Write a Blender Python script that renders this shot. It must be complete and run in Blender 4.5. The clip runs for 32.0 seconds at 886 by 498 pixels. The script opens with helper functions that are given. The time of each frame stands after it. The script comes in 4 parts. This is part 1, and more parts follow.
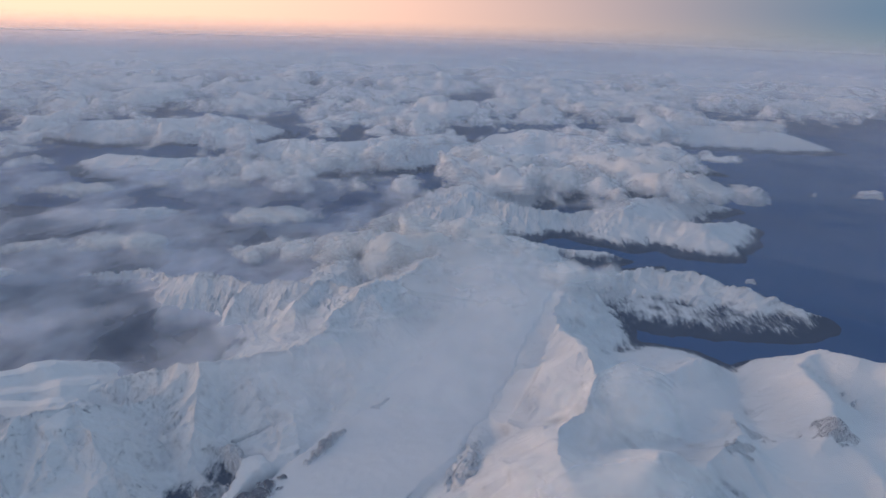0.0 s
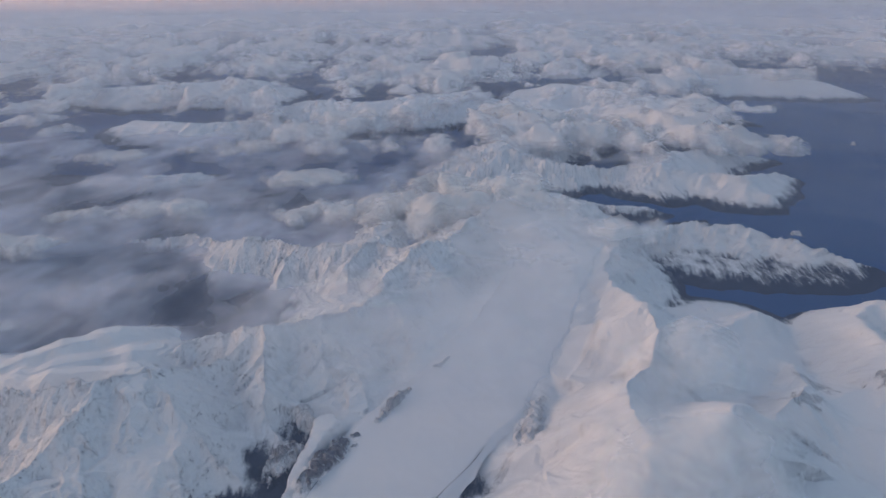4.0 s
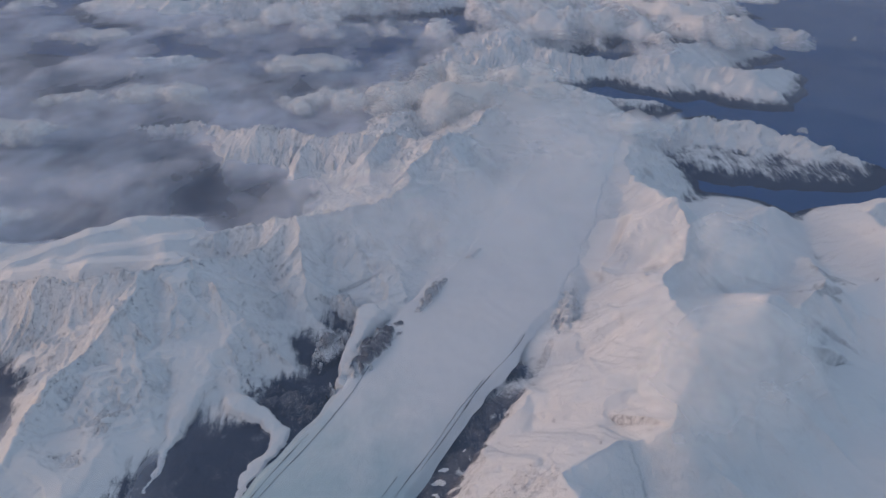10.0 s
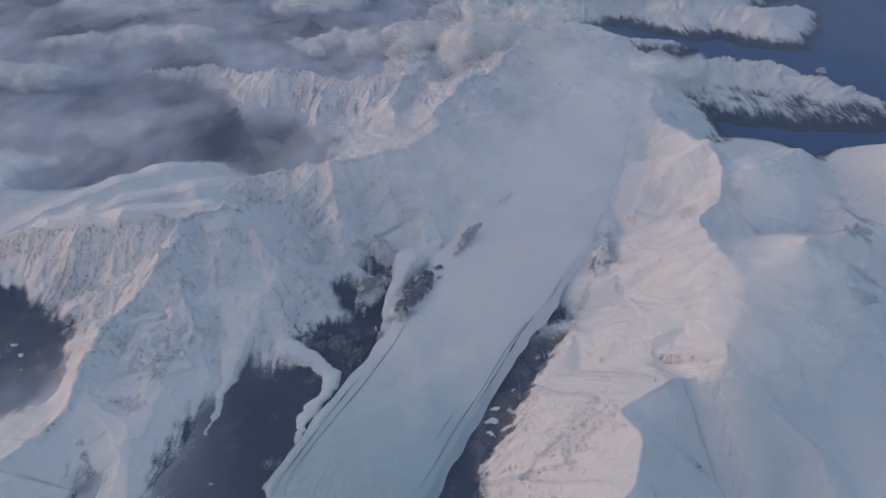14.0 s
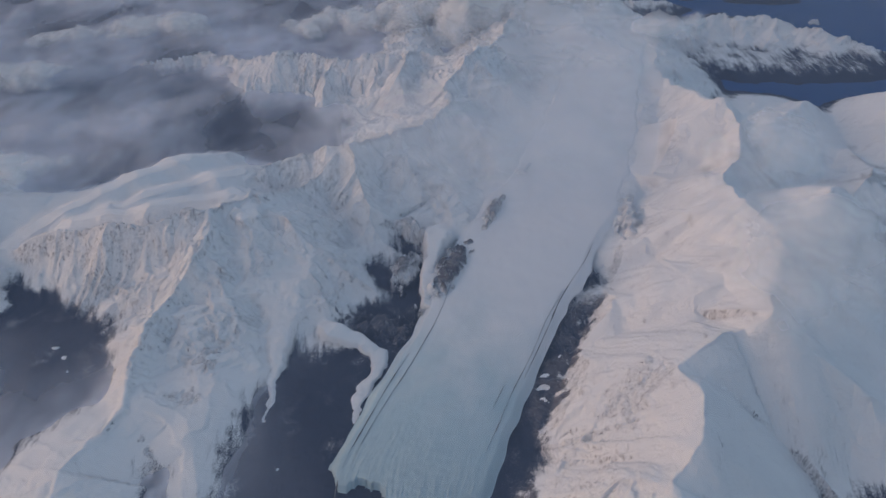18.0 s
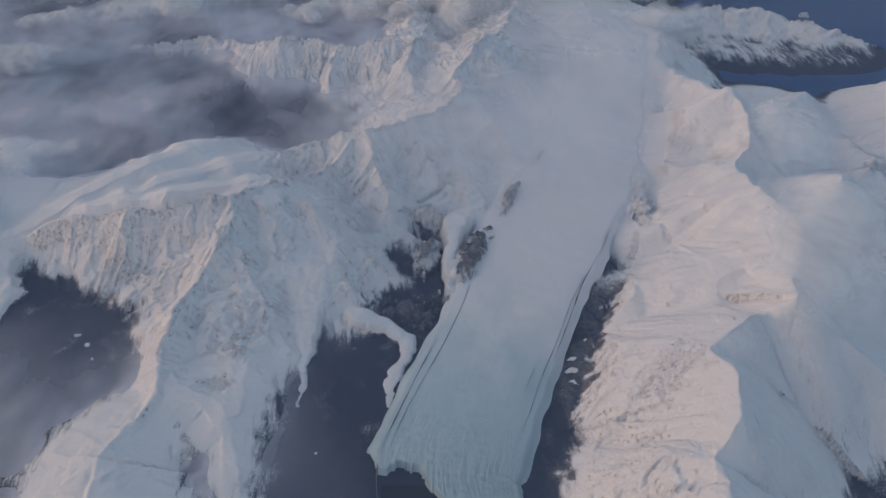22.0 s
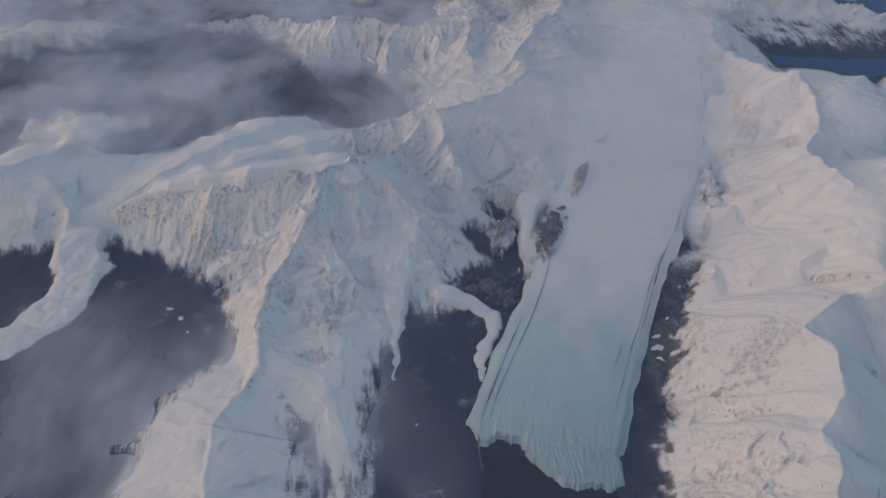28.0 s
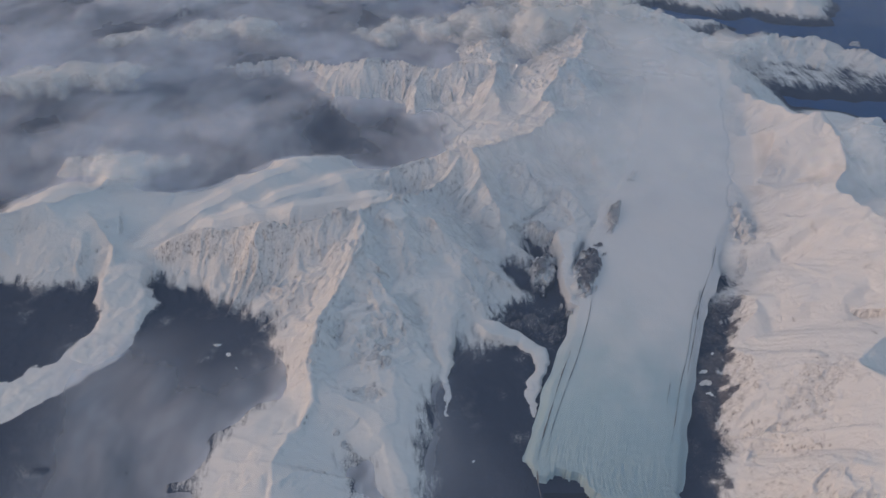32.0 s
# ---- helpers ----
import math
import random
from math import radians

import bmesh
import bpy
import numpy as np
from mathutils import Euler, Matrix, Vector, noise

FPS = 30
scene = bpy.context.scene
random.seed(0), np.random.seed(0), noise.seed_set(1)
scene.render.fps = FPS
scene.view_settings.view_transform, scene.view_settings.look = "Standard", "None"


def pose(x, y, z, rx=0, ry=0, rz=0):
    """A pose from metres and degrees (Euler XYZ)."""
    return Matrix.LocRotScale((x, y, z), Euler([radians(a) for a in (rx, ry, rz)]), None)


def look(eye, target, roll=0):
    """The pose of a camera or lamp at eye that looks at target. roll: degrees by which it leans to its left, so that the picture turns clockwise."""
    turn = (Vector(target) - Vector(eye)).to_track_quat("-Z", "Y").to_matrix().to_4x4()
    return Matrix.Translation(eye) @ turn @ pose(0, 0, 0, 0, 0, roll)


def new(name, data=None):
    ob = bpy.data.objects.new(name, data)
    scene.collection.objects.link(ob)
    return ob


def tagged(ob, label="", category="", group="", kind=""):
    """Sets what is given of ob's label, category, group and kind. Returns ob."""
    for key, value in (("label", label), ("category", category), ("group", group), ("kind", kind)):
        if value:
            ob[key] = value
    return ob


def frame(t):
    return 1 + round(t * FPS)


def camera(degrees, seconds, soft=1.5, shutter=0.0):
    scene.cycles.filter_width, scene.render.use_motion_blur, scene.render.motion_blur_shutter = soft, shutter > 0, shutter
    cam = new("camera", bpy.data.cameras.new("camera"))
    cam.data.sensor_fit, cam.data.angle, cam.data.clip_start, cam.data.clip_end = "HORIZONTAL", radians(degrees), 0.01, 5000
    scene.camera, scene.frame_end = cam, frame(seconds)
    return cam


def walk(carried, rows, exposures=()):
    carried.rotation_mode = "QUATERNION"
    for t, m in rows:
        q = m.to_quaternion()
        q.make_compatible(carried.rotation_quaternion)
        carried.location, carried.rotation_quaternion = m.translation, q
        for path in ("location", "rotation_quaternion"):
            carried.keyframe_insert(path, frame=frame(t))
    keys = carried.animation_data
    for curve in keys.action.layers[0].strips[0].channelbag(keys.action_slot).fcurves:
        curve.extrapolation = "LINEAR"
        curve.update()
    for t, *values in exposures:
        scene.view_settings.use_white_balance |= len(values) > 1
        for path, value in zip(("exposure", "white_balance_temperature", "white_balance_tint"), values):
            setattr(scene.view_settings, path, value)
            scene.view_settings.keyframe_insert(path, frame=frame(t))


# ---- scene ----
# ---- camera and its flight ----
cam = camera(68.53, 32.0)
ALTITUDE = 273.17
# seconds, x, y, yaw, pitch, roll (level flight towards -x)
FLIGHT = [
    (0.0, -0.00, 0.00, -0.38, -19.37, 1.86),
    (0.5, -3.87, -0.02, -0.32, -19.46, 1.89),
    (1.0, -7.75, -0.04, -0.28, -19.57, 1.93),
    (1.5, -11.63, -0.05, -0.20, -19.65, 1.89),
    (2.0, -15.50, -0.07, -0.16, -19.72, 2.01),
    (2.5, -19.38, -0.08, 0.10, -20.48, 1.36),
    (3.0, -23.26, -0.10, 1.05, -21.48, 0.35),
    (3.5, -27.14, -0.11, 1.15, -22.11, 0.08),
    (5.5, -42.67, -0.17, -0.97, -26.06, 1.25),
    (6.0, -46.56, -0.18, -1.42, -26.65, 1.72),
    (6.5, -50.44, -0.19, -1.42, -28.05, 1.63),
    (7.0, -54.33, -0.20, -1.48, -29.23, 1.95),
    (7.5, -58.22, -0.21, -1.65, -29.93, 1.89),
    (8.0, -62.11, -0.22, -1.72, -30.28, 1.74),
    (8.5, -66.00, -0.23, -1.84, -30.76, 1.65),
    (9.0, -69.89, -0.24, -2.07, -31.28, 1.74),
    (9.5, -73.78, -0.25, -2.30, -31.76, 2.09),
    (10.0, -77.67, -0.25, -2.53, -32.45, 2.28),
    (10.5, -81.57, -0.26, -2.68, -32.98, 2.49),
    (11.0, -85.46, -0.27, -2.85, -33.33, 2.61),
    (11.5, -89.36, -0.27, -3.05, -33.82, 2.50),
    (12.0, -93.26, -0.28, -3.20, -34.35, 2.59),
    (12.5, -97.16, -0.28, -3.48, -34.78, 2.66),
    (13.0, -101.06, -0.28, -3.64, -35.27, 2.63),
    (13.5, -104.96, -0.29, -3.74, -36.35, 2.74),
    (14.0, -108.86, -0.29, -3.94, -37.33, 2.58),
    (14.5, -112.76, -0.29, -4.08, -37.79, 2.65),
    (16.5, -128.38, -0.29, -4.74, -38.60, 0.97),
    (17.0, -132.29, -0.29, -4.96, -38.84, 0.49),
    (17.5, -136.20, -0.29, -5.65, -39.12, 0.54),
    (18.0, -140.11, -0.29, -6.08, -39.36, 0.02),
    (18.5, -144.02, -0.29, -6.64, -39.56, 0.36),
    (19.0, -147.93, -0.28, -7.12, -39.70, 0.82),
    (19.5, -151.84, -0.28, -7.43, -39.89, 1.06),
    (20.0, -155.76, -0.28, -7.87, -40.01, 1.44),
    (20.5, -159.67, -0.27, -8.30, -40.15, 1.58),
    (21.0, -163.59, -0.27, -8.79, -40.18, 1.88),
    (21.5, -167.51, -0.26, -9.19, -40.22, 2.11),
    (22.0, -171.42, -0.25, -9.41, -40.24, 2.14),
    (22.5, -175.34, -0.25, -9.64, -40.33, 2.37),
    (23.0, -179.26, -0.24, -9.79, -40.36, 2.50),
    (23.5, -183.19, -0.23, -10.01, -40.46, 2.69),
    (24.0, -187.11, -0.22, -10.17, -40.49, 2.87),
    (24.5, -191.03, -0.21, -10.37, -40.45, 2.88),
    (25.0, -194.95, -0.20, -10.54, -40.45, 2.98),
    (25.5, -198.88, -0.19, -10.55, -40.65, 2.85),
    (27.5, -214.59, -0.14, -9.66, -41.51, 2.22),
    (28.0, -218.52, -0.13, -9.22, -41.70, 2.53),
    (28.5, -222.45, -0.11, -9.33, -41.42, 2.67),
    (29.0, -226.38, -0.10, -9.23, -41.21, 2.53),
    (29.5, -230.32, -0.08, -9.11, -40.80, 2.34),
    (30.0, -234.25, -0.07, -9.23, -40.13, 2.62),
    (30.5, -238.19, -0.05, -9.43, -39.51, 2.61),
    (31.0, -242.12, -0.04, -9.57, -38.83, 2.76),
    (31.5, -246.06, -0.02, -9.81, -38.43, 2.94),
    (32.0, -250.00, 0.00, -9.96, -38.21, 3.00),
]
walk(cam, [(t, pose(x, y, ALTITUDE, 90 + pitch, 0, yaw) @ pose(0, 0, 0, 0, 0, roll)) for t, x, y, yaw, pitch, roll in FLIGHT],
     [(0.0, 1.37, 8700, 15), (6.0, 1.41, 9500, 18), (10.0, 1.37, 9300, 17), (14.0, 1.34, 9000, 16), (18.0, 1.32, 9300, 16), (25.0, 1.31, 9900, 14), (28.0, 1.28, 10000, 14), (32.0, 1.36, 10100, 14)])
# ---- rest ----
# Scale: one metre here stands for about thirty metres of the real landscape.

# ---- world, sun ----
SUN_AZIMUTH, SUN_ELEVATION = 78.0, 7.0          # degrees left of +y, degrees up
HAZE_COOL, HAZE_WARM = (0.62, 0.88, 1.15), (3.3, 2.1, 1.9)
AIR_COOL, AIR_WARM = (0.26, 0.60, 1.10), (3.6, 2.4, 2.1)
AUREOLE = (4.8, 4.1, 4.1)
world = bpy.data.worlds.new("sky")
scene.world = world
world.use_nodes = True
wn, wl = world.node_tree.nodes, world.node_tree.links
sky = wn.new("ShaderNodeTexSky")
sky.sky_type, sky.sun_disc = "NISHITA", False
sky.sun_elevation, sky.sun_rotation = radians(SUN_ELEVATION), radians(-SUN_AZIMUTH)
sky.altitude, sky.air_density, sky.dust_density, sky.ozone_density = 2500.0, 1.0, 2.5, 1.2
coord, lift = wn.new("ShaderNodeTexCoord"), wn.new("ShaderNodeMapping")
lift.inputs["Location"].default_value = (0, 0, 0.055)   # the horizon lies below eye level from this high
wl.new(coord.outputs["Generated"], lift.inputs["Vector"])
wl.new(lift.outputs["Vector"], sky.inputs["Vector"])
split, toward = wn.new("ShaderNodeSeparateXYZ"), wn.new("ShaderNodeVectorMath")
toward.operation = "DOT_PRODUCT"
toward.inputs[1].default_value = (-math.sin(radians(SUN_AZIMUTH)), math.cos(radians(SUN_AZIMUTH)), 0)
wl.new(lift.outputs["Vector"], split.inputs[0])
wl.new(lift.outputs["Vector"], toward.inputs[0])


def world_range(value, low, high):
    m = wn.new("ShaderNodeMapRange")
    m.interpolation_type = "SMOOTHSTEP"
    m.inputs[1].default_value, m.inputs[2].default_value = low, high
    wl.new(value, m.inputs[0])
    return m.outputs[0]


def world_mix(fac, a, b):
    m = wn.new("ShaderNodeMix")
    m.data_type = "RGBA"
    wl.new(fac, m.inputs[0])
    for socket, c in ((m.inputs[6], a), (m.inputs[7], b)):
        if isinstance(c, tuple):
            socket.default_value = (*c, 1)
        else:
            wl.new(c, socket)
    return m.outputs[2]


# hazy air low over the horizon: rosy towards the sun, grey-blue away from it
glow = world_range(toward.outputs["Value"], -0.45, 0.80)
low_air = world_mix(glow, HAZE_COOL, HAZE_WARM)
high_air = world_mix(glow, AIR_COOL, AIR_WARM)
band = world_mix(world_range(split.outputs["Z"], 0.0, 0.085), low_air, high_air)
whole_sky = world_mix(world_range(split.outputs["Z"], 0.08, 0.42), band, sky.outputs["Color"])
near_sun = wn.new("ShaderNodeVectorMath")
near_sun.operation = "DOT_PRODUCT"
near_sun.inputs[1].default_value = (-math.sin(radians(SUN_AZIMUTH)), math.cos(radians(SUN_AZIMUTH)), 0.15)
wl.new(coord.outputs["Generated"], near_sun.inputs[0])
whole_sky = world_mix(world_range(near_sun.outputs["Value"], 0.70, 1.05), whole_sky, AUREOLE)
wl.new(whole_sky, wn["Background"].inputs["Color"])
wn["Background"].inputs["Strength"].default_value = 0.15

sun_way = Vector((-math.sin(radians(SUN_AZIMUTH)) * math.cos(radians(SUN_ELEVATION)),
                  math.cos(radians(SUN_AZIMUTH)) * math.cos(radians(SUN_ELEVATION)), math.sin(radians(SUN_ELEVATION))))
sun = new("sun", bpy.data.lights.new("sun", "SUN"))
sun.data.energy, sun.data.angle, sun.data.color = 0.195, radians(2.0), (1.0, 0.80, 0.70)
sun.matrix_world = look(sun_way * 900, (0, 0, 0))
scene.cycles.transparent_max_bounces = 48
scene.cycles.max_bounces, scene.cycles.diffuse_bounces = 12, 9


# ---- materials ----
class Nodes:
    """Short hand for a node material."""

    def __init__(self, name):
        self.mat = bpy.data.materials.new(name)
        self.mat.use_nodes = True
        self.n, self.l = self.mat.node_tree.nodes, self.mat.node_tree.links
        self.bsdf, self.out = self.n["Principled BSDF"], self.n["Material Output"]
        self.place = self.n.new("ShaderNodeTexCoord").outputs["Object"]

    def put(self, socket, value):
        if isinstance(value, bpy.types.NodeSocket):
            self.l.new(value, socket)
        else:
            socket.default_value = value

    def noise(self, scale, detail=4.0, rough=0.55, stretch=None, vector=None, warp=0.0):
        v = vector or self.place
        if stretch:
            m = self.n.new("ShaderNodeMapping")
            m.inputs["Scale"].default_value = stretch[:3]
            if len(stretch) > 3:
                m.inputs["Rotation"].default_value = (0, 0, radians(stretch[3]))
            self.l.new(v, m.inputs["Vector"])
            v = m.outputs["Vector"]
        t = self.n.new("ShaderNodeTexNoise")
        t.inputs["Scale"].default_value, t.inputs["Detail"].default_value = scale, detail
        t.inputs["Roughness"].default_value, t.inputs["Distortion"].default_value = rough, warp
        self.l.new(v, t.inputs["Vector"])
        return t.outputs["Fac"]

    def math(self, op, a, b=0.0, c=0.0):
        m = self.n.new("ShaderNodeMath")
        m.operation = op
        for k, v in enumerate((a, b, c)):
            self.put(m.inputs[k], v)
        return m.outputs[0]

    def steps(self, value, low, high, a=0.0, b=1.0, smooth=True):
        m = self.n.new("ShaderNodeMapRange")
        m.interpolation_type = "SMOOTHSTEP" if smooth else "LINEAR"
        for k, v in enumerate((value, low, high, a, b)):
            self.put(m.inputs[k], v)
        return m.outputs[0]

    def mix(self, fac, a, b):
        m = self.n.new("ShaderNodeMix")
        m.data_type = "RGBA"
        self.put(m.inputs[0], fac)
        self.put(m.inputs[6], (*a, 1) if isinstance(a, tuple) else a)
        self.put(m.inputs[7], (*b, 1) if isinstance(b, tuple) else b)
        return m.outputs[2]

    def attribute(self, name):
        a = self.n.new("ShaderNodeAttribute")
        a.attribute_name = name
        return a.outputs["Fac"]

    def up(self):
        g, s = self.n.new("ShaderNodeNewGeometry"), self.n.new("ShaderNodeSeparateXYZ")
        self.l.new(g.outputs["Normal"], s.inputs[0])
        return s.outputs["Z"]

    def height(self):
        s = self.n.new("ShaderNodeSeparateXYZ")
        self.l.new(self.place, s.inputs[0])
        return s.outputs["Z"]

    def bump(self, height, strength, distance):
        b = self.n.new("ShaderNodeBump")
        b.inputs["Strength"].default_value, b.inputs["Distance"].default_value = strength, distance
        self.l.new(height, b.inputs["Height"])
        self.l.new(b.outputs["Normal"], self.bsdf.inputs["Normal"])

    def finish(self, color, rough, specular=0.3):
        self.put(self.bsdf.inputs["Base Color"], (*color, 1) if isinstance(color, tuple) else color)
        self.put(self.bsdf.inputs["Roughness"], rough)
        self.bsdf.inputs["Specular IOR Level"].default_value = specular
        return self.mat


def mountain_material():
    """Snow over rock: bare where steep, scoured or below the snow line, where dark woods begin."""
    m = Nodes("snowy_mountain")
    fine, coarse, speck = m.noise(0.55, 6, 0.65), m.noise(0.06, 5), m.noise(1.6, 4, 0.7)
    streak = m.noise(0.5, 5, 0.6, stretch=(1, 1, 0.25))
    up, z, bare = m.up(), m.height(), m.attribute("bare")
    steep = m.math("ADD", up, m.math("MULTIPLY", m.math("SUBTRACT", streak, 0.5), 0.9))
    rocky = m.steps(steep, 0.52, 0.66, 1.0, 0.0)
    rocky = m.math("MULTIPLY", rocky, m.steps(m.noise(0.9, 7, 0.75, stretch=(1, 1, 0.30), warp=1.0), 0.46, 0.61, 0.0, 0.7))
    rib = m.noise(0.30, 8, 0.66, stretch=(1.6, 0.7, 0.5, 35), warp=0.8)
    sparse = m.math("MULTIPLY", m.steps(rib, 0.54, 0.68), m.steps(m.math("ADD", up, m.math("MULTIPLY", m.math("SUBTRACT", coarse, 0.5), 0.7)), 0.62, 0.86, 0.62, 0.0))
    rocky = m.math("MAXIMUM", rocky, sparse)
    line = m.math("ADD", m.math("MULTIPLY", m.math("SUBTRACT", coarse, 0.5), 9.0), m.math("MULTIPLY", m.math("SUBTRACT", speck, 0.5), 9.0))
    line = m.math("ADD", line, m.math("MULTIPLY", m.math("SUBTRACT", m.noise(0.30, 4, 0.6, stretch=(1, 0.22, 0.22)), 0.5), m.steps(z, 1.5, 5.0, 0.0, 11.0)))
    away = m.n.new("ShaderNodeSeparateXYZ")
    m.l.new(m.place, away.inputs[0])
    line = m.math("SUBTRACT", line, m.steps(away.outputs["Y"], 480, 580, 0.0, 1.5))
    low = m.steps(m.math("ADD", z, line), 2.5, m.steps(away.outputs["Y"], 480, 580, 7.0, 9.0), 1.0, 0.0)
    craggy = m.math("ADD", m.math("MULTIPLY", m.noise(0.9, 7, 0.75, stretch=(1, 1, 0.25), warp=1.2), 0.6), m.math("MULTIPLY", m.noise(2.6, 5, 0.7), 0.4))
    scoured = m.steps(m.math("ADD", bare, m.math("MULTIPLY", m.math("SUBTRACT", craggy, 0.5), 2.6)), 0.40, 0.95)
    cover = m.math("MAXIMUM", m.math("MAXIMUM", rocky, low), scoured)
    frozen = m.attribute("ice")
    cover = m.math("MULTIPLY", cover, m.steps(m.math("ADD", frozen, m.math("MULTIPLY", m.math("SUBTRACT", fine, 0.5), 0.8)), 0.35, 0.55, 1.0, 0.0))
    snow = m.mix(coarse, (0.80, 0.81, 0.84), (0.88, 0.88, 0.89))
    rock = m.mix(speck, (0.045, 0.050, 0.068), (0.13, 0.13, 0.155))
    wood = m.mix(speck, (0.010, 0.024, 0.052), (0.030, 0.050, 0.088))
    ground = m.mix(low, rock, wood)
    broken = m.noise(0.16, 8, 0.62, warp=1.0)
    sharp = m.steps(up, 0.72, 0.97, 1.0, 0.35)
    relief = m.math("ADD", m.math("ADD", m.math("MULTIPLY", fine, 0.26), m.math("MULTIPLY", streak, 0.25)), m.math("ADD", m.math("MULTIPLY", rib, 0.3), m.math("MULTIPLY", broken, 0.8)))
    m.bump(m.math("MULTIPLY", relief, sharp), 0.85, 2.2)
    return m.finish(m.mix(cover, snow, ground), m.steps(cover, 0, 1, 0.55, 0.85), 0.25)


def ice_material():
    """Blue-white glacier ice with flow bands, crevasses towards the snout and snow further up."""
    m = Nodes("glacier_ice")
    along, across = m.attribute("along"), m.attribute("across")
    v = m.n.new("ShaderNodeCombineXYZ")
    m.l.new(m.math("MULTIPLY", across, 9.0), v.inputs[0])
    m.l.new(m.math("MULTIPLY", along, 0.018), v.inputs[1])
    bands = m.noise(1.0, 5, 0.6, vector=v.outputs[0])
    w = m.n.new("ShaderNodeCombineXYZ")
    m.l.new(m.math("MULTIPLY", across, 60.0), w.inputs[0])
    m.l.new(m.math("MULTIPLY", along, 0.09), w.inputs[1])
    cracks = m.noise(1.0, 4, 0.7, vector=w.outputs[0], warp=0.6)
    grain, patches = m.noise(1.2, 5, 0.6), m.noise(0.05, 4)
    open_ice = m.steps(m.math("ADD", along, m.math("MULTIPLY", patches, 90.0)), 90, 215, 1.0, 0.0)
    toe = m.steps(along, 5, 75, 1.0, 0.0)
    ice = m.mix(bands, (0.34, 0.53, 0.61), (0.50, 0.66, 0.72))
    snow = m.mix(patches, (0.79, 0.81, 0.85), (0.87, 0.87, 0.89))
    color = m.mix(open_ice, snow, ice)
    color = m.mix(m.math("MULTIPLY", m.steps(cracks, 0.5, 0.7), m.math("MULTIPLY", toe, 0.55)), color, (0.30, 0.44, 0.52))
    m.bump(m.math("ADD", m.math("MULTIPLY", m.math("MULTIPLY", cracks, toe), 2.0), m.math("MULTIPLY", grain, 0.35)), 0.6, 0.8)
    return m.finish(color, 0.5, 0.3)


def debris_material():
    m = Nodes("moraine_debris")
    a, b = m.noise(1.5, 5, 0.7), m.noise(0.2, 3)
    m.bump(a, 0.7, 0.4)
    return m.finish(m.mix(a, (0.10, 0.11, 0.12), m.mix(b, (0.18, 0.19, 0.20), (0.30, 0.33, 0.36))), 0.9, 0.2)


def water_material():
    m = Nodes("fjord_water")
    a, b = m.noise(0.5, 4, 0.6), m.noise(0.012, 4)
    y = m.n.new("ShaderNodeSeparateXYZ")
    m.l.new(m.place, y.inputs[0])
    m.bump(a, 0.25, 0.12)
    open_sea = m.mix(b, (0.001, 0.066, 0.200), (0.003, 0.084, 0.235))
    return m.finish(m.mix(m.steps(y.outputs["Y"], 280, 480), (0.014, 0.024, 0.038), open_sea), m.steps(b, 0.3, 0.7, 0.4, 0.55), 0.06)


def cloud_material(name, scale, rag, top=0.92, soft=0.35, torn=True, tint=(0.995, 0.995, 0.995), billow=0.0, crisp=0.95):
    """One sheet of cloud droplets: white, lit through and through, thinner where the cover falls."""
    m = Nodes(name)
    dens = m.attribute("cover")
    big, small = m.noise(scale, 9, 0.62, stretch=(1, 0.6, 1), warp=0.7), m.noise(scale * 3.7, 6, 0.62, stretch=(1, 0.6, 1), warp=0.4)
    ragged = m.math("ADD", m.math("MULTIPLY", m.math("SUBTRACT", big, 0.5), rag), m.math("MULTIPLY", m.math("SUBTRACT", small, 0.5), rag * 0.55))
    if torn:
        alpha = m.math("MULTIPLY", m.steps(m.math("ADD", dens, ragged), 0.12, crisp), m.steps(dens, 0.0, 0.35))
    else:
        alpha = m.math("MULTIPLY", m.steps(dens, 0.0, 1.1, smooth=False), m.math("ADD", 0.85, ragged))
    alpha = m.steps(alpha, 0.0, 1.0, 0.0, top, smooth=False)
    tr, df, tl = m.n.new("ShaderNodeBsdfTransparent"), m.n.new("ShaderNodeBsdfDiffuse"), m.n.new("ShaderNodeBsdfTranslucent")
    for s in (df, tl):
        s.inputs["Color"].default_value = (*tint, 1)
    if billow:
        b = m.n.new("ShaderNodeBump")
        b.inputs["Strength"].default_value, b.inputs["Distance"].default_value = 0.7, billow
        m.l.new(m.math("ADD", big, m.math("MULTIPLY", small, 0.3)), b.inputs["Height"])
        m.l.new(b.outputs["Normal"], df.inputs["Normal"])
    body, whole = m.n.new("ShaderNodeMixShader"), m.n.new("ShaderNodeMixShader")
    body.inputs[0].default_value = soft
    m.l.new(df.outputs[0], body.inputs[1]), m.l.new(tl.outputs[0], body.inputs[2])
    m.l.new(alpha, whole.inputs[0])
    m.l.new(tr.outputs[0], whole.inputs[1]), m.l.new(body.outputs[0], whole.inputs[2])
    m.l.new(whole.outputs[0], m.out.inputs["Surface"])
    m.n.remove(m.bsdf)
    return m.mat


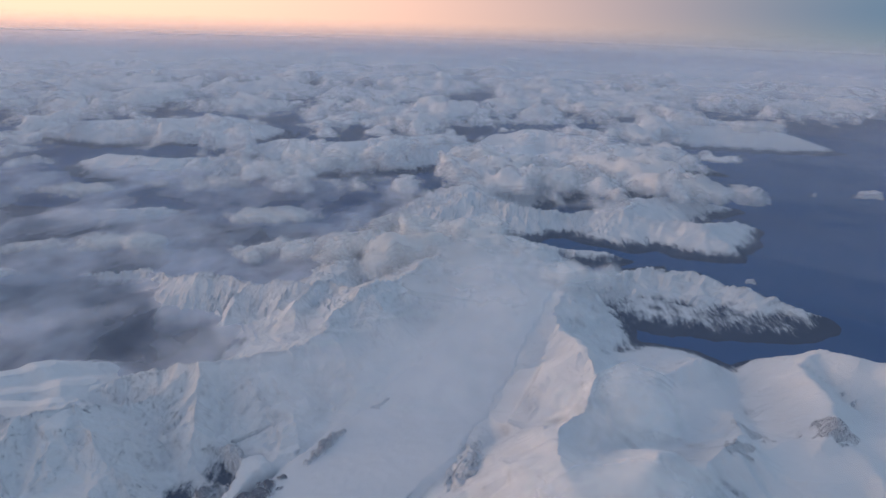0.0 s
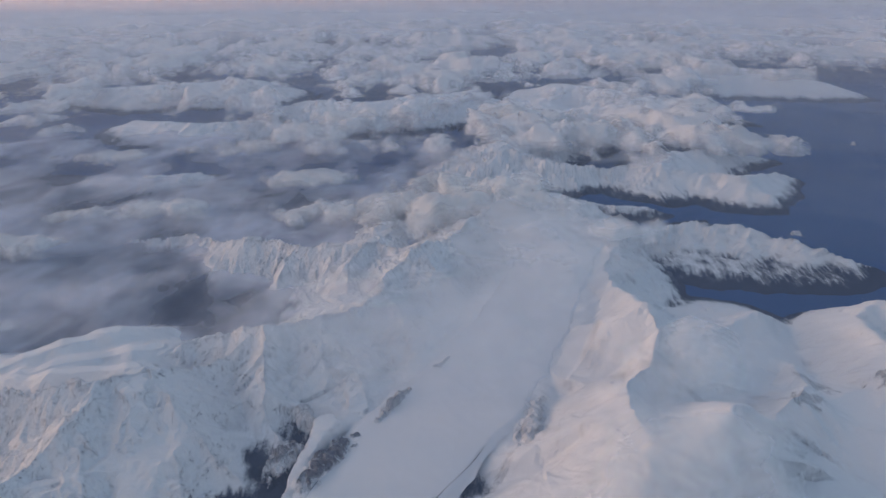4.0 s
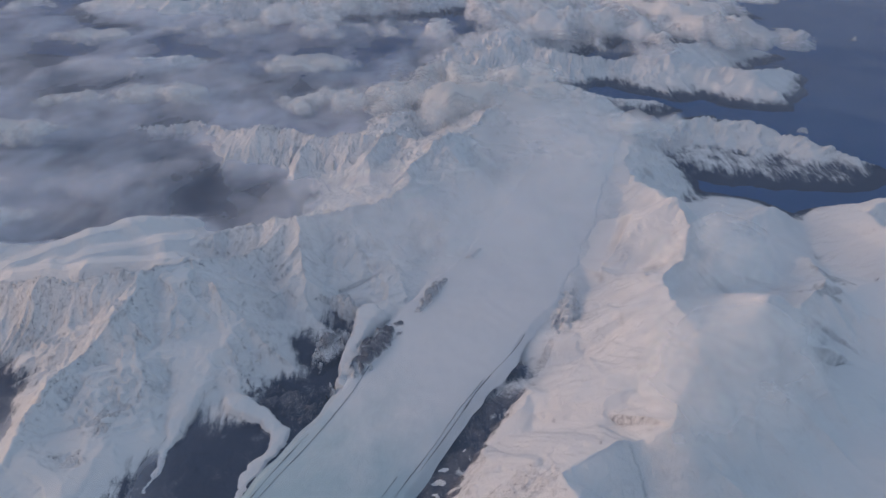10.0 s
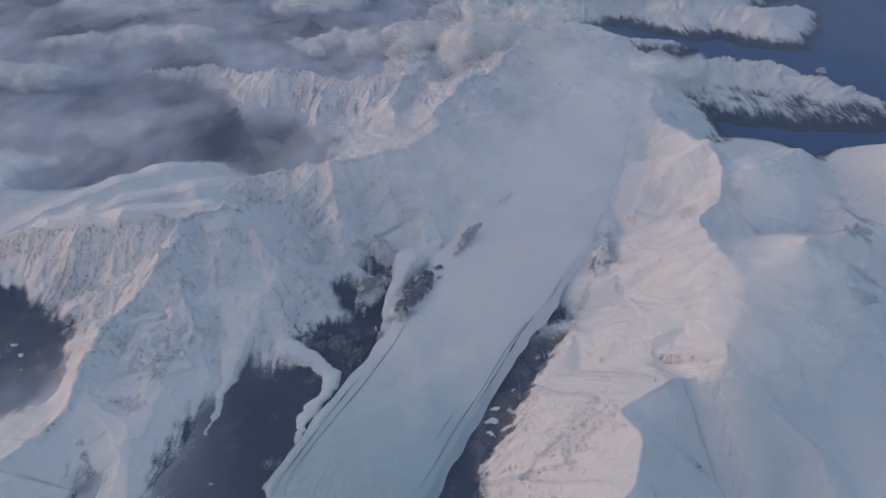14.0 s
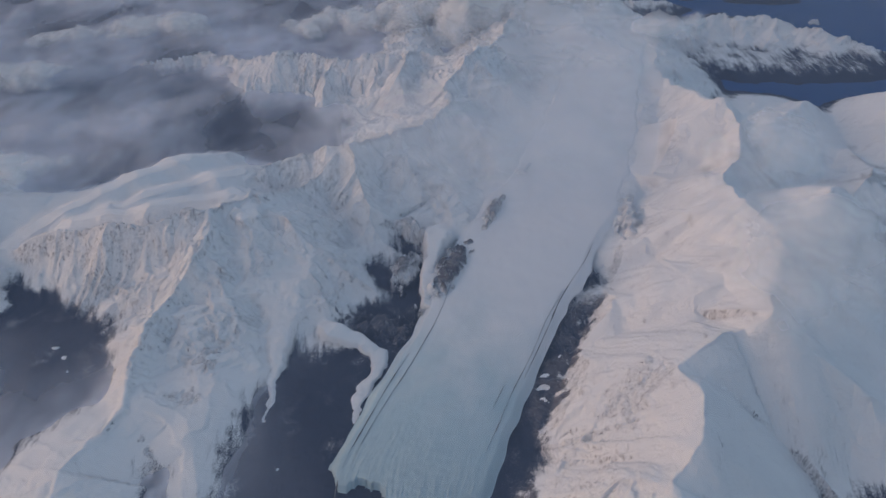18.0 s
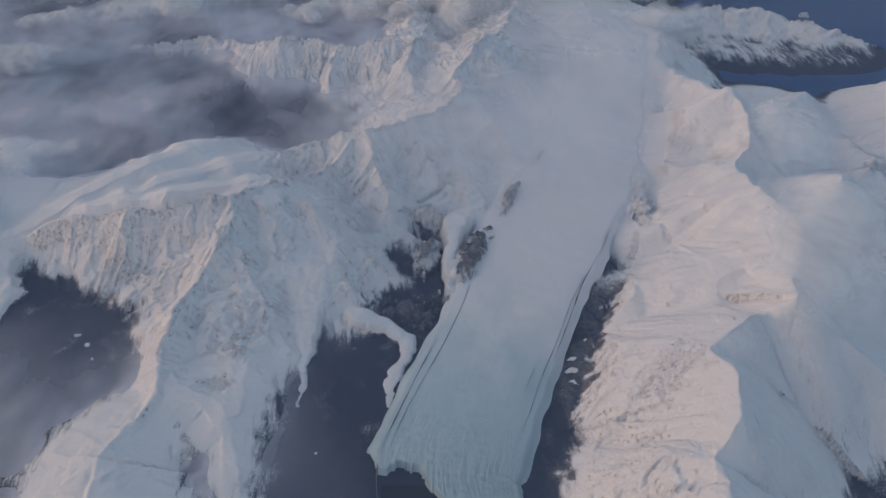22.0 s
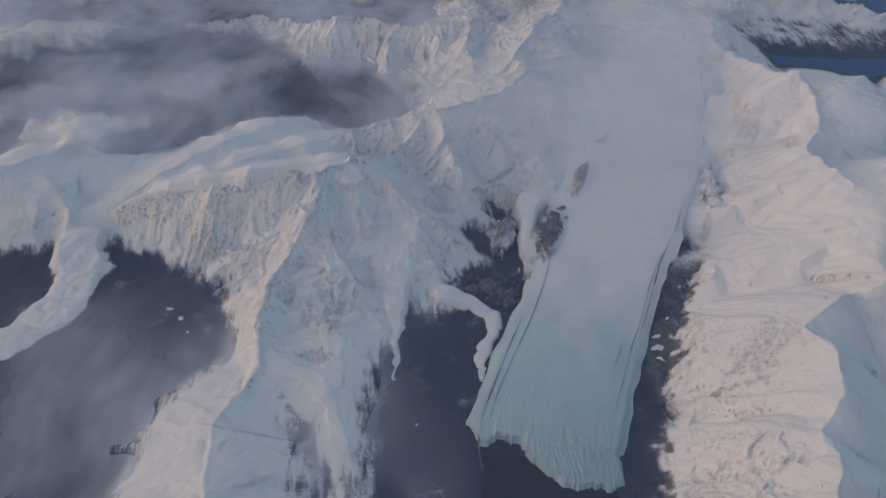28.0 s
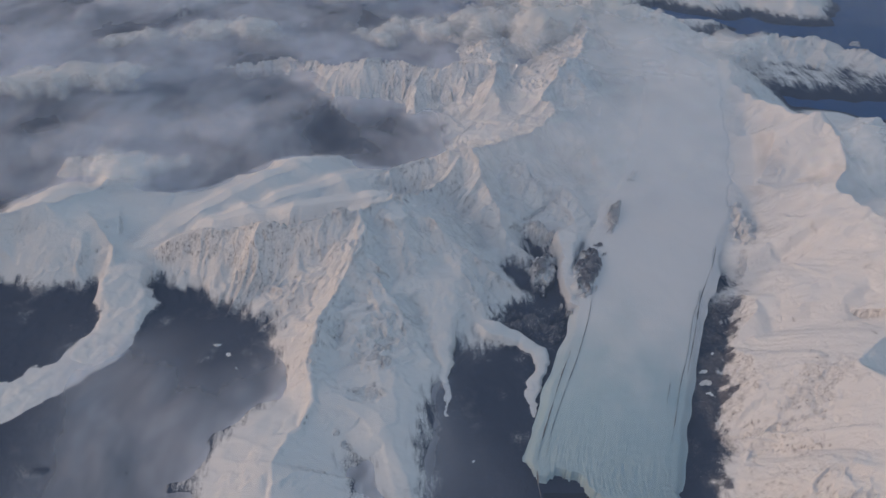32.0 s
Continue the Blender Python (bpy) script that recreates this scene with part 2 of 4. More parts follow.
SNOW, ICE, DEBRIS, WATER = mountain_material(), ice_material(), debris_material(), water_material()
CLOUD, DECK = cloud_material("cumulus_cloud", 0.038, 2.3, 0.50, 0.12, billow=10.0, crisp=0.9), cloud_material("cloud_deck", 0.012, 2.8, 0.80, 0.1, tint=(0.99, 0.985, 0.995), billow=26.0, crisp=0.8)
MIST = cloud_material("thin_mist", 0.011, 1.5, 0.80, 0.2, False, (0.79, 0.83, 0.94))
WISP = cloud_material("lowland_wisp", 0.013, 2.2, 0.34, 0.2, tint=(0.93, 0.94, 1.0), crisp=1.9)
FOG = cloud_material("hill_fog", 0.020, 1.7, 0.27, 0.12, crisp=1.3, tint=(0.99, 0.993, 0.995))
CAP = cloud_material("cap_cloud", 0.022, 1.3, 0.52, 0.12, False, (0.995, 0.99, 0.985))
SMOOTH_FOG = cloud_material("smooth_fog", 0.012, 0.7, 0.36, 0.12, False, (0.985, 0.985, 0.995))


# ---- noise on arrays ----
SHUFFLED = np.random.RandomState(5).permutation(256).astype(np.int32)
SHUFFLED = np.concatenate([SHUFFLED, SHUFFLED])
EAST, NORTH = np.cos(np.arange(256) * 2 * np.pi / 256), np.sin(np.arange(256) * 2 * np.pi / 256)


def perlin(x, y, seed=0):
    """Gradient noise, about -1 to 1."""
    fx, fy = np.floor(x), np.floor(y)
    u, v = x - fx, y - fy
    i, j = (fx.astype(np.int32) + 37 * seed) & 255, (fy.astype(np.int32) + 91 * seed) & 255
    su, sv = u * u * u * (u * (6 * u - 15) + 10), v * v * v * (v * (6 * v - 15) + 10)
    first, second = SHUFFLED[i], SHUFFLED[(i + 1) & 255]

    def corner(row, dj, du, dv):
        a = SHUFFLED[row + ((j + dj) & 255)]
        return EAST[a] * du + NORTH[a] * dv

    low = corner(first, 0, u, v) * (1 - su) + corner(second, 0, u - 1, v) * su
    return 1.5 * (low * (1 - sv) + (corner(first, 1, u, v - 1) * (1 - su) + corner(second, 1, u - 1, v - 1) * su) * sv)


def fbm(x, y, octaves=4, seed=0, gain=0.5):
    return sum(gain ** k * perlin(x * 2.03 ** k + 7.7 * k, y * 2.03 ** k, seed + k) for k in range(octaves))


def ridged(x, y, octaves=4, seed=0):
    """Sharp crests, 0 to about 1."""
    total, weight = 0, 1.0
    for k in range(octaves):
        r = (1 - np.abs(perlin(x * 2.05 ** k + 3.1 * k, y * 2.05 ** k, seed + k))) ** 2
        total = total + 0.5 ** k * r * weight
        weight = np.clip(r * 1.6, 0, 1)
    return total * 0.55


def random_at(i, j, seed):
    """Even random numbers for the cells of a lattice."""
    a = np.sin(i * 127.1 + j * 311.7 + seed * 74.7) * 43758.5453
    return a - np.floor(a)


def gullies(X, Y, gx, gy, h, size, seed):
    """Sharp aretes and gullies that run down the fall line of the given land, -1 to 1."""
    dy, dx = np.gradient(h, gy, gx)
    steep = np.hypot(dx, dy) + 1e-6
    ax, ay = -dy / steep, dx / steep
    u, v = X / size, Y / size
    i, j = np.floor(u), np.floor(v)
    total, weight = np.zeros(X.shape), np.zeros(X.shape)
    for di in (-1, 0, 1):
        for dj in (-1, 0, 1):
            px = i + di + 0.5 + 0.9 * (random_at(i + di, j + dj, seed) - 0.5)
            py = j + dj + 0.5 + 0.9 * (random_at(i + di, j + dj, seed + 1) - 0.5)
            w = np.exp(-2.2 * ((u - px) ** 2 + (v - py) ** 2))
            total += w * np.cos(2 * np.pi * ((u - px) * ax + (v - py) * ay) * 1.15)
            weight += w
    return 1 - 2 * np.sqrt(np.clip((1 - total / weight) / 2, 0, 1))


def smooth(a, low, high):
    t = np.clip((a - low) / (high - low), 0, 1)
    return t * t * (3 - 2 * t)


def along_line(X, Y, line):
    """Distance to a polyline, way along it, side, and its further columns at the nearest place."""
    line = np.array(line, float)
    best = np.full(X.shape, 1e9)
    s, side, vals, gone = np.zeros(X.shape), np.zeros(X.shape), [np.zeros(X.shape) for _ in line[0, 2:]], 0.0
    for a, b in zip(line[:-1], line[1:]):
        way, size = (b - a)[:2], np.hypot(*(b - a)[:2])
        t = np.clip(((X - a[0]) * way[0] + (Y - a[1]) * way[1]) / size ** 2, 0, 1)
        dx, dy = X - a[0] - t * way[0], Y - a[1] - t * way[1]
        d = np.hypot(dx, dy)
        near = d < best
        best, s = np.where(near, d, best), np.where(near, gone + t * size, s)
        side = np.where(near, np.sign(way[0] * dy - way[1] * dx), side)
        vals = [np.where(near, a[k + 2] + t * (b[k + 2] - a[k + 2]), v) for k, v in enumerate(vals)]
        gone += size
    return best, s, side, vals


# ---- the plan: crests as x, y, height ----
# name, label, crests: (line, slope at the crest, slope further down, flat half width, flute depth)
MOUNTAINS = [
    ("mountain", "snow-covered mountain with fluted flank above the dark bay", [
        ([(-385, 342, 12), (-342, 336, 31), (-283, 321, 45), (-244, 327, 47), (-222, 343, 45)], 1.25, 0.85, 0, 0.30),
        ([(-335, 350, 29), (-285, 345, 39), (-235, 350, 43)], 0.5, 0.9, 3, 0.10),
        ([(-281, 418, 30), (-318, 392, 28), (-352, 368, 24), (-385, 347, 15)], 0.45, 0.6, 5, 0.10),
        ([(-240, 397, 30), (-275, 381, 31), (-312, 356, 32)], 0.45, 0.6, 4, 0.12),
        ([(-240, 378, 27), (-228, 358, 38)], 0.7, 0.8, 1, 0.2),
        ([(-244, 327, 47), (-246, 300, 39), (-259, 284, 30), (-274, 255, 23), (-278, 232, 16), (-277, 212, 15), (-283, 200, 13)], 0.9, 0.85, 1, 0.22),
        ([(-289, 192, 13), (-294, 178, 16), (-292, 146, 18), (-290, 100, 18)], 0.33, 0.30, 0, 0.38),
        ([(-268, 214, 13), (-253, 204, 11), (-241, 186, 9.5), (-236, 160, 8), (-234, 130, 7)], 0.40, 0.45, 3, 0.22),
        ([(-252, 264, 21), (-244, 242, 15), (-239, 222, 12), (-241, 200, 10)], 0.35, 0.45, 4, 0.25),
        ([(-222, 343, 45), (-198, 320, 38), (-168, 293, 20), (-153, 284, 8)], 0.8, 0.6, 0, 0.2),
        ([(-250, 305, 36), (-238, 272, 24), (-226, 248, 14), (-218, 236, 8)], 0.55, 0.55, 4, 0.2),
        ([(-225, 330, 42), (-200, 290, 26), (-188, 268, 14), (-184, 258, 6)], 0.4, 0.55, 8, 0.15),
    ]),
    ("mountain", "sharp snowy peak with a sunlit rosy wall beside the glacier", [
        ([(-222, 343, 44), (-205, 368, 33), (-185, 382, 32), (-162, 399, 45), (-108, 429, 40), (-84, 452, 44), (-87, 486, 41), (-58, 522, 54)], 1.0, 0.7, 0, 0.22),
        ([(-162, 399, 45), (-186, 402, 39), (-216, 399, 33), (-232, 390, 27)], 1.1, 0.8, 0, 0.2),
        ([(-162, 399, 44), (-154, 366, 33), (-150, 340, 19), (-138, 321, 8)], 0.8, 0.6, 0, 0.25),
        ([(-84, 452, 42), (-62, 425, 28), (-55, 400, 20)], 0.5, 0.4, 4, 0.2),
        ([(-120, 400, 32), (-100, 370, 20), (-92, 345, 13)], 0.4, 0.4, 6, 0.2),
        ([(-58, 522, 54), (-30, 560, 50), (0, 640, 46), (20, 720, 45)], 0.6, 0.5, 2, 0.2),
        ([(-38, 340, 6), (-12, 385, 13), (12, 425, 18), (45, 490, 27), (68, 560, 37), (66, 660, 43)], 0.06, 0.55, 36, 0.04),
    ]),
    ("mountain_ridge", "fluted snow ridge in low sun above misty lowland", [
        ([(-400, 640, 8), (-350, 634, 15), (-300, 634, 20), (-283, 615, 24), (-255, 584, 33), (-236, 576, 39), (-205, 568, 38), (-180, 560, 36), (-140, 552, 42), (-114, 550, 43), (-100, 560, 40), (-58, 530, 50)], 1.1, 0.75, 0, 0.26),
        ([(-114, 550, 43), (-121, 518, 42), (-118, 495, 30)], 0.9, 0.8, 0, 0.3),
        ([(-110, 560, 40), (-104, 600, 34), (-96, 640, 32)], 0.5, 0.45, 6, 0.2),
        ([(-180, 560, 36), (-190, 530, 18)], 0.8, 0.8, 0, 0.3),
        ([(-58, 522, 54), (-84, 490, 42), (-112, 470, 30)], 0.9, 0.8, 0, 0.3),
    ]),
    ("mountain", "snow-covered headland with a rounded plateau over dark water", [
        ([(-500, 350, 24), (-449, 376, 33), (-425, 400, 24), (-418, 430, 24), (-424, 447, 26), (-455, 450, 16)], 0.9, 0.8, 0, 0.3),
        ([(-440, 380, 26), (-405, 390, 18), (-372, 384, 14), (-335, 396, 14), (-305, 400, 14)], 0.25, 0.6, 14, 0.1),
        ([(-425, 372, 26), (-401, 340, 18), (-392, 310, 10), (-386, 288, 6)], 0.8, 0.7, 0, 0.3),
    ]),
    ("mountain", "broad snow mountain with a sunlit flank and shaded cliff side", [
        ([(-60, 80, 46), (-37, 114, 48), (-37, 126, 49), (-21, 142, 50), (-13, 161, 50), (-15, 179, 50), (16, 195, 52), (36, 196, 54), (60, 232, 60), (72, 262, 58), (70, 300, 52), (76, 332, 47)], 0.5, 0.85, 0, 0.10),
        ([(76, 332, 47), (95, 346, 49), (108, 380, 56), (104, 407, 60), (96, 408, 55), (78, 400, 42)], 1.0, 0.85, 0, 0.25),
        ([(104, 407, 60), (112, 440, 44), (100, 480, 38), (90, 515, 41), (115, 560, 38)], 0.7, 0.6, 2, 0.25),
        ([(60, 232, 60), (88, 246, 58), (118, 228, 36), (140, 200, 20)], 0.7, 0.7, 0, 0.2),
        ([(88, 248, 58), (120, 290, 58), (126, 262, 45), (138, 240, 30)], 0.5, 0.8, 2, 0.2),
        ([(36, 196, 52), (58, 180, 42), (78, 165, 28)], 0.6, 0.7, 0, 0.2),
        ([(70, 300, 50), (45, 305, 38), (20, 300, 22)], 0.5, 0.7, 3, 0.25),
        ([(60, 240, 58), (20, 240, 40), (-15, 245, 20)], 0.45, 0.6, 6, 0.2),
    ]),
    ("mountain", "low snowy peaks with patchy rock beside a snowfield", [
        ([(150, 300, 30), (160, 316, 38), (183, 331, 39), (200, 360, 30), (212, 398, 21)], 0.8, 0.6, 0, 0.3),
        ([(240, 340, 32), (257, 362, 39), (280, 400, 34), (287, 452, 30), (313, 461, 35), (345, 440, 36), (420, 410, 34)], 0.7, 0.6, 1, 0.3),
        ([(130, 200, 20), (136, 260, 20), (142, 330, 20), (160, 410, 18), (190, 455, 14)], 0.12, 0.3, 25, 0.05),
        ([(150, 440, 18), (215, 461, 28), (230, 470, 18)], 0.7, 0.6, 1, 0.25),
        ([(220, 330, 26), (300, 330, 30), (400, 320, 30)], 0.3, 0.4, 20, 0.2),
    ]),
    ("mountain_ridge", "long snowy headland with dark wooded shore in a blue fjord", [
        ([(120, 610, 34), (150, 648, 28), (182, 648, 25), (212, 655, 25), (232, 662, 29), (249, 650, 23), (267, 652, 30), (300, 632, 22), (318, 622, 25), (345, 606, 17), (362, 598, 14), (392, 600, 3)], 0.75, 0.34, 0, 0.34),
        ([(215, 600, 9), (262, 585, 7), (330, 580, 5), (372, 586, 2)], 0.12, 0.3, 12, 0.2),
    ]),
    ("mountain_ridge", "low snowy spit between dark fjord arms", [
        ([(20, 790, 30), (80, 795, 14), (147, 765, 12), (205, 748, 11), (236, 752, 2)], 0.5, 0.45, 1, 0.3),
    ]),
    ("mountain_ridge", "snowy peninsula with sunlit buttresses above the fjord", [
        ([(-40, 890, 26), (10, 918, 38), (32, 920, 46), (72, 905, 38), (116, 880, 35), (159, 872, 28), (196, 876, 28), (246, 866, 33), (293, 850, 30), (346, 826, 30), (372, 785, 16), (382, 764, 2)], 0.75, 0.5, 0, 0.34),
        ([(346, 826, 30), (410, 870, 20), (457, 887, 2)], 0.5, 0.45, 1, 0.3),
        ([(246, 866, 33), (300, 930, 34), (380, 980, 24), (470, 1000, 4)], 0.5, 0.4, 6, 0.3),
        ([(32, 920, 44), (60, 1000, 36), (140, 1090, 36), (160, 1390, 30)], 0.5, 0.35, 10, 0.3),
    ]),
    ("mountain_ridge", "broken snow ridge rising from misty lowland", [
        ([(-190, 720, 22), (-150, 705, 30), (-118, 665, 22), (-92, 640, 34), (-60, 650, 40)], 0.7, 0.6, 0, 0.3),
    ]),
    ("mountain_range", "distant snowy islands half hidden by cloud", [
        ([(560, 1760, 40), (700, 1720, 50), (820, 1640, 40), (900, 1580, 20), (962, 1550, 1)], 0.35, 0.25, 10, 0.35),
        ([(230, 1250, 40), (330, 1180, 36), (420, 1110, 26), (500, 1090, 2)], 0.4, 0.3, 4, 0.35),
        ([(200, 1500, 45), (350, 1420, 38), (470, 1330, 24), (560, 1260, 3)], 0.4, 0.3, 4, 0.35),
        ([(-330, 1350, 30), (-200, 1270, 40), (-120, 1330, 42), (0, 1400, 40)], 0.4, 0.3, 6, 0.35),
        ([(-620, 1180, 22), (-480, 1130, 30), (-380, 1180, 26)], 0.4, 0.3, 4, 0.35),
        ([(-900, 1500, 25), (-700, 1480, 40), (-500, 1560, 40)], 0.4, 0.3, 8, 0.35),
        ([(-520, 860, 14), (-430, 840, 20), (-380, 870, 16)], 0.4, 0.3, 3, 0.35),
    ]),
]
# centre lines of the ice: x, y, half width, height
TRUNK = [(-146, 118, 31, 0.5), (-142, 140, 32, 2.5), (-139.5, 160, 34, 4), (-125, 190, 33, 6), (-95.5, 240, 33, 8.5), (-72, 285, 37, 11), (-45, 328, 39, 13),
         (-22, 362, 38, 15.5), (5, 408, 36, 19), (30, 460, 34, 25.5), (52, 515, 34, 32), (70, 565, 35, 36.5), (88, 640, 38, 41)]
TONGUES = [
    ("small hooked glacier tongue of white ice on dark ground", [(-164, 198, 1.0, 1.0), (-161.5, 211, 2.4, 1.6), (-157, 221, 3.4, 2.0), (-150.5, 231, 4.0, 2.6), (-151, 241, 4.4, 3.6), (-159, 249, 5, 6), (-174, 257, 7, 10)], 0.5),
    ("thin pointed snow tongue hanging from the mountain", [(-207.5, 203, 0.5, 1.4), (-206.3, 216, 1.3, 2.4), (-204.7, 230, 2.4, 4.5), (-203.5, 246, 5, 9), (-203, 265, 10, 14), (-202, 285, 14, 22)], 0.4),
    ("low snow-covered ice tongue between two dark bays", [(-500, 222, 20, 0.9), (-440, 232, 15, 1.1), (-422, 241, 13, 1.2), (-403, 256, 12, 1.5), (-388, 274, 13, 2.5), (-383, 297, 14, 6), (-388, 322, 13, 12)], 0.25),
    ("narrow feeder glacier joining the main ice past rock", [(-116, 262, 2.5, 7.5), (-121, 276, 3, 9.5), (-117, 300, 4.5, 12), (-108, 330, 7, 17)], 0.3),
]

# snow patches on the dark trough: x, y, half sizes
PATCHES = [(-63, 215, 2.4, 1.2), (-66.5, 207, 3.6, 1.5), (-68.5, 198.5, 2.0, 0.8), (-52, 227, 1.5, 1.0), (-322, 257, 2.2, 1.2), (-236, 240, 3.0, 2.0)]


def ground_height(gx, gy):
    """The land over the given axes: snow ridges with spurs and gullies over low ground and the fjord floor.
    Returns height, bareness, iciness and the owner."""
    X, Y = np.meshgrid(gx, gy)
    wx = X + 3.5 * fbm(X / 38, Y / 38, 4, 11) + 10 * perlin(X / 170, Y / 170, 17)
    wy = Y + 3.5 * fbm(X / 38, Y / 38, 4, 12) + 10 * perlin(X / 170, Y / 170, 18)
    near = smooth(Y, 600, 420) * smooth(X, -420, -380) * smooth(X, 150, 110)
    wx, wy = wx + near * 0.55 * (X - wx), wy + near * 0.55 * (Y - wy)
    fjord = np.maximum(smooth(X + 0.5 * (Y - 480), 170, 240) * smooth(Y, 455, 500), smooth(Y, 640, 720) * smooth(X, 80, 140))
    fjord = np.maximum(fjord, smooth(Y + 0.2 * X, 760, 900))
    low = 1.3 + 0.8 * fbm(X / 26, Y / 26, 4, 3)
    base = low * (1 - fjord) - 7 * fjord
    total, owner, top = np.exp(base / 1.4), np.full(X.shape, -1), base.copy()
    for index, (_, _, crests) in enumerate(MOUNTAINS):
        far = index in (8, 10)
        for number, (line, steep, gentle, flat, flute) in enumerate(crests):
            p = np.array(line)
            reach = 1.5 * p[:, 2].max() / min(gentle, max(steep, 0.1)) + 2 * flat + 16
            cols = slice(*np.searchsorted(gx, (p[:, 0].min() - reach, p[:, 0].max() + reach)))
            rows = slice(*np.searchsorted(gy, (p[:, 1].min() - reach, p[:, 1].max() + reach)))
            here = (rows, cols)
            d, s, side, (z,) = along_line(wx[here], wy[here], line)
            seed = 31 * index + 5 * number
            s = s + 13 * perlin(wx[here] / 43, wy[here] / 43, seed + 7) + 0.28 * d * perlin(s / 50, d / 70, seed + 8)
            size = 2.2 if far else 1.0
            rib = 0.62 * ridged(s / (27 * size) + 40 * side, wx[here] / (110 * size) + 0.5 * side, 4, seed) + 0.38 * ridged(s / (13 * size) + 20 * side, wy[here] / (70 * size), 4, seed + 4) - 0.5
            d = np.maximum(np.sqrt(d * d + 0.4) - 0.63 - flat * (1 + 0.5 * perlin(s / 30, d * 0, seed + 2)), 0)
            bend = 1 - 1.3 * flute * rib * smooth(d, 0, 7)
            width = 14.0 if not far else 30.0
            fall = (steep - gentle) * width * (1 - np.exp(-d / width)) + gentle * d
            h = z * (1 + 0.10 * perlin(s / 23, s * 0 + index, seed + 3)) - fall * bend
            total[here] += np.exp(np.clip(h, -12, 90) / 1.4)
            owner[here], top[here] = np.where(h > top[here], 1000 * (index + 1) + number, owner[here]), np.maximum(top[here], h)
    h = 1.4 * np.log(total)
    rough = smooth(h, 2, 16)
    calm = 1 - 0.75 * smooth(X, -70, -20) * smooth(Y, 520, 440) - 0.4 * smooth(Y, 240, 215) * smooth(X, -200, -225)
    calm = calm * (1 - 0.75 * smooth(Y, 328, 340) * smooth(Y, 450, 420) * smooth(X, -225, -245))
    h = h + rough * (calm * 3.0 * (ridged(X / 44, Y / 44, 4, 60) - 0.5) + 1.5 * np.maximum(calm, 0.5) * fbm(X / 24, Y / 24, 3, 66))
    core = (slice(*np.searchsorted(gy, (60, 1150))), slice(*np.searchsorted(gx, (-620, 560))))
    cx, cy, part, shape = gx[core[1]], gy[core[0]], h[core], X[core]
    strong = np.maximum(calm[core], 0.3) * (1 + 0.5 * smooth(Y[core], 500, 620))
    for size, deep, seed in ((34, 2.8, 301), (17, 1.5, 304), (8.0, 0.50, 307)):
        dy, dx = np.gradient(part, cy, cx)
        cut = strong * smooth(part, 2, 14) * smooth(np.hypot(dx, dy), 0.14, 0.72)
        part = part + deep * cut * (gullies(shape, Y[core], cx, cy, part, size, seed) - 0.1)
    h[core] = part
    # the dark trough along the ice, and the ice bed
    bare, ice = np.zeros(X.shape), np.zeros(X.shape)
    d, s, side, (w, z) = along_line(X, Y, TRUNK)
    edge = d - w
    trough = smooth(Y, 290, 255) * (side < 0)
    bottom = np.maximum(np.minimum(h, 4.5 + 0.10 * edge + 1.3 * np.maximum(edge - 17, 0) + 2.2 * fbm(X / 9, Y / 9, 3, 5)), 0)
    h = np.where(trough > 0, h + trough * (bottom - h), h)
    bare = np.maximum(bare, trough * smooth(edge + 7 * fbm(X / 8, Y / 8, 4, 97), 26, 15))
    shoulder = smooth(edge, 10, 2) * smooth(s, 130, 170) * smooth(s, 330, 260)
    bare = np.maximum(bare, shoulder * (0.36 + 0.25 * perlin(X / 14, Y / 14, 91)) * (side < 0))
    upper = smooth(s, 200, 300)
    bed = z - 3.5 + (0.55 - 0.25 * upper) * np.maximum(edge + 4, 0) + 40 * smooth(edge, 4 + 14 * upper, 14 + 30 * upper)
    h = np.where(edge < 14 + 30 * upper, h + smooth(s, 590, 540) * (np.minimum(h, bed) - h), h)
    shore = z - 1.2 + 1.2 * fbm(X / 13, Y / 13, 4, 95) + 0.06 * edge
    h = h + upper * smooth(s, 590, 540) * smooth(edge, 24, 2) * smooth(edge, -9, -2) * (np.maximum(h, shore) - h)
    TX, TY = X + 1.8 * fbm(X / 8, Y / 8, 4, 80), Y + 1.8 * fbm(X / 8, Y / 8, 4, 81)
    for cx, cy, a, b in PATCHES:
        ice = np.maximum(ice, smooth(np.hypot((TX - cx) / a, (TY - cy) / b), 1.3, 0.6))
    for number, (_, line, bulge) in enumerate(TONGUES):
        d, s, side, (w, z) = along_line(TX, TY, line)
        inside = smooth(d / w * (1 + 0.3 * perlin(X / 17, Y / 17, 86)), 1.35, 0.7)
        h = h + inside * (z + bulge * (1 - np.minimum(d / w, 1) ** 2) + 0.5 * fbm(X / 7, Y / 7, 3, 84) - h)
        ice = np.maximum(ice, inside)
        owner = np.where(inside > 0.5, 100 + number, owner)
    return h, bare, ice, owner


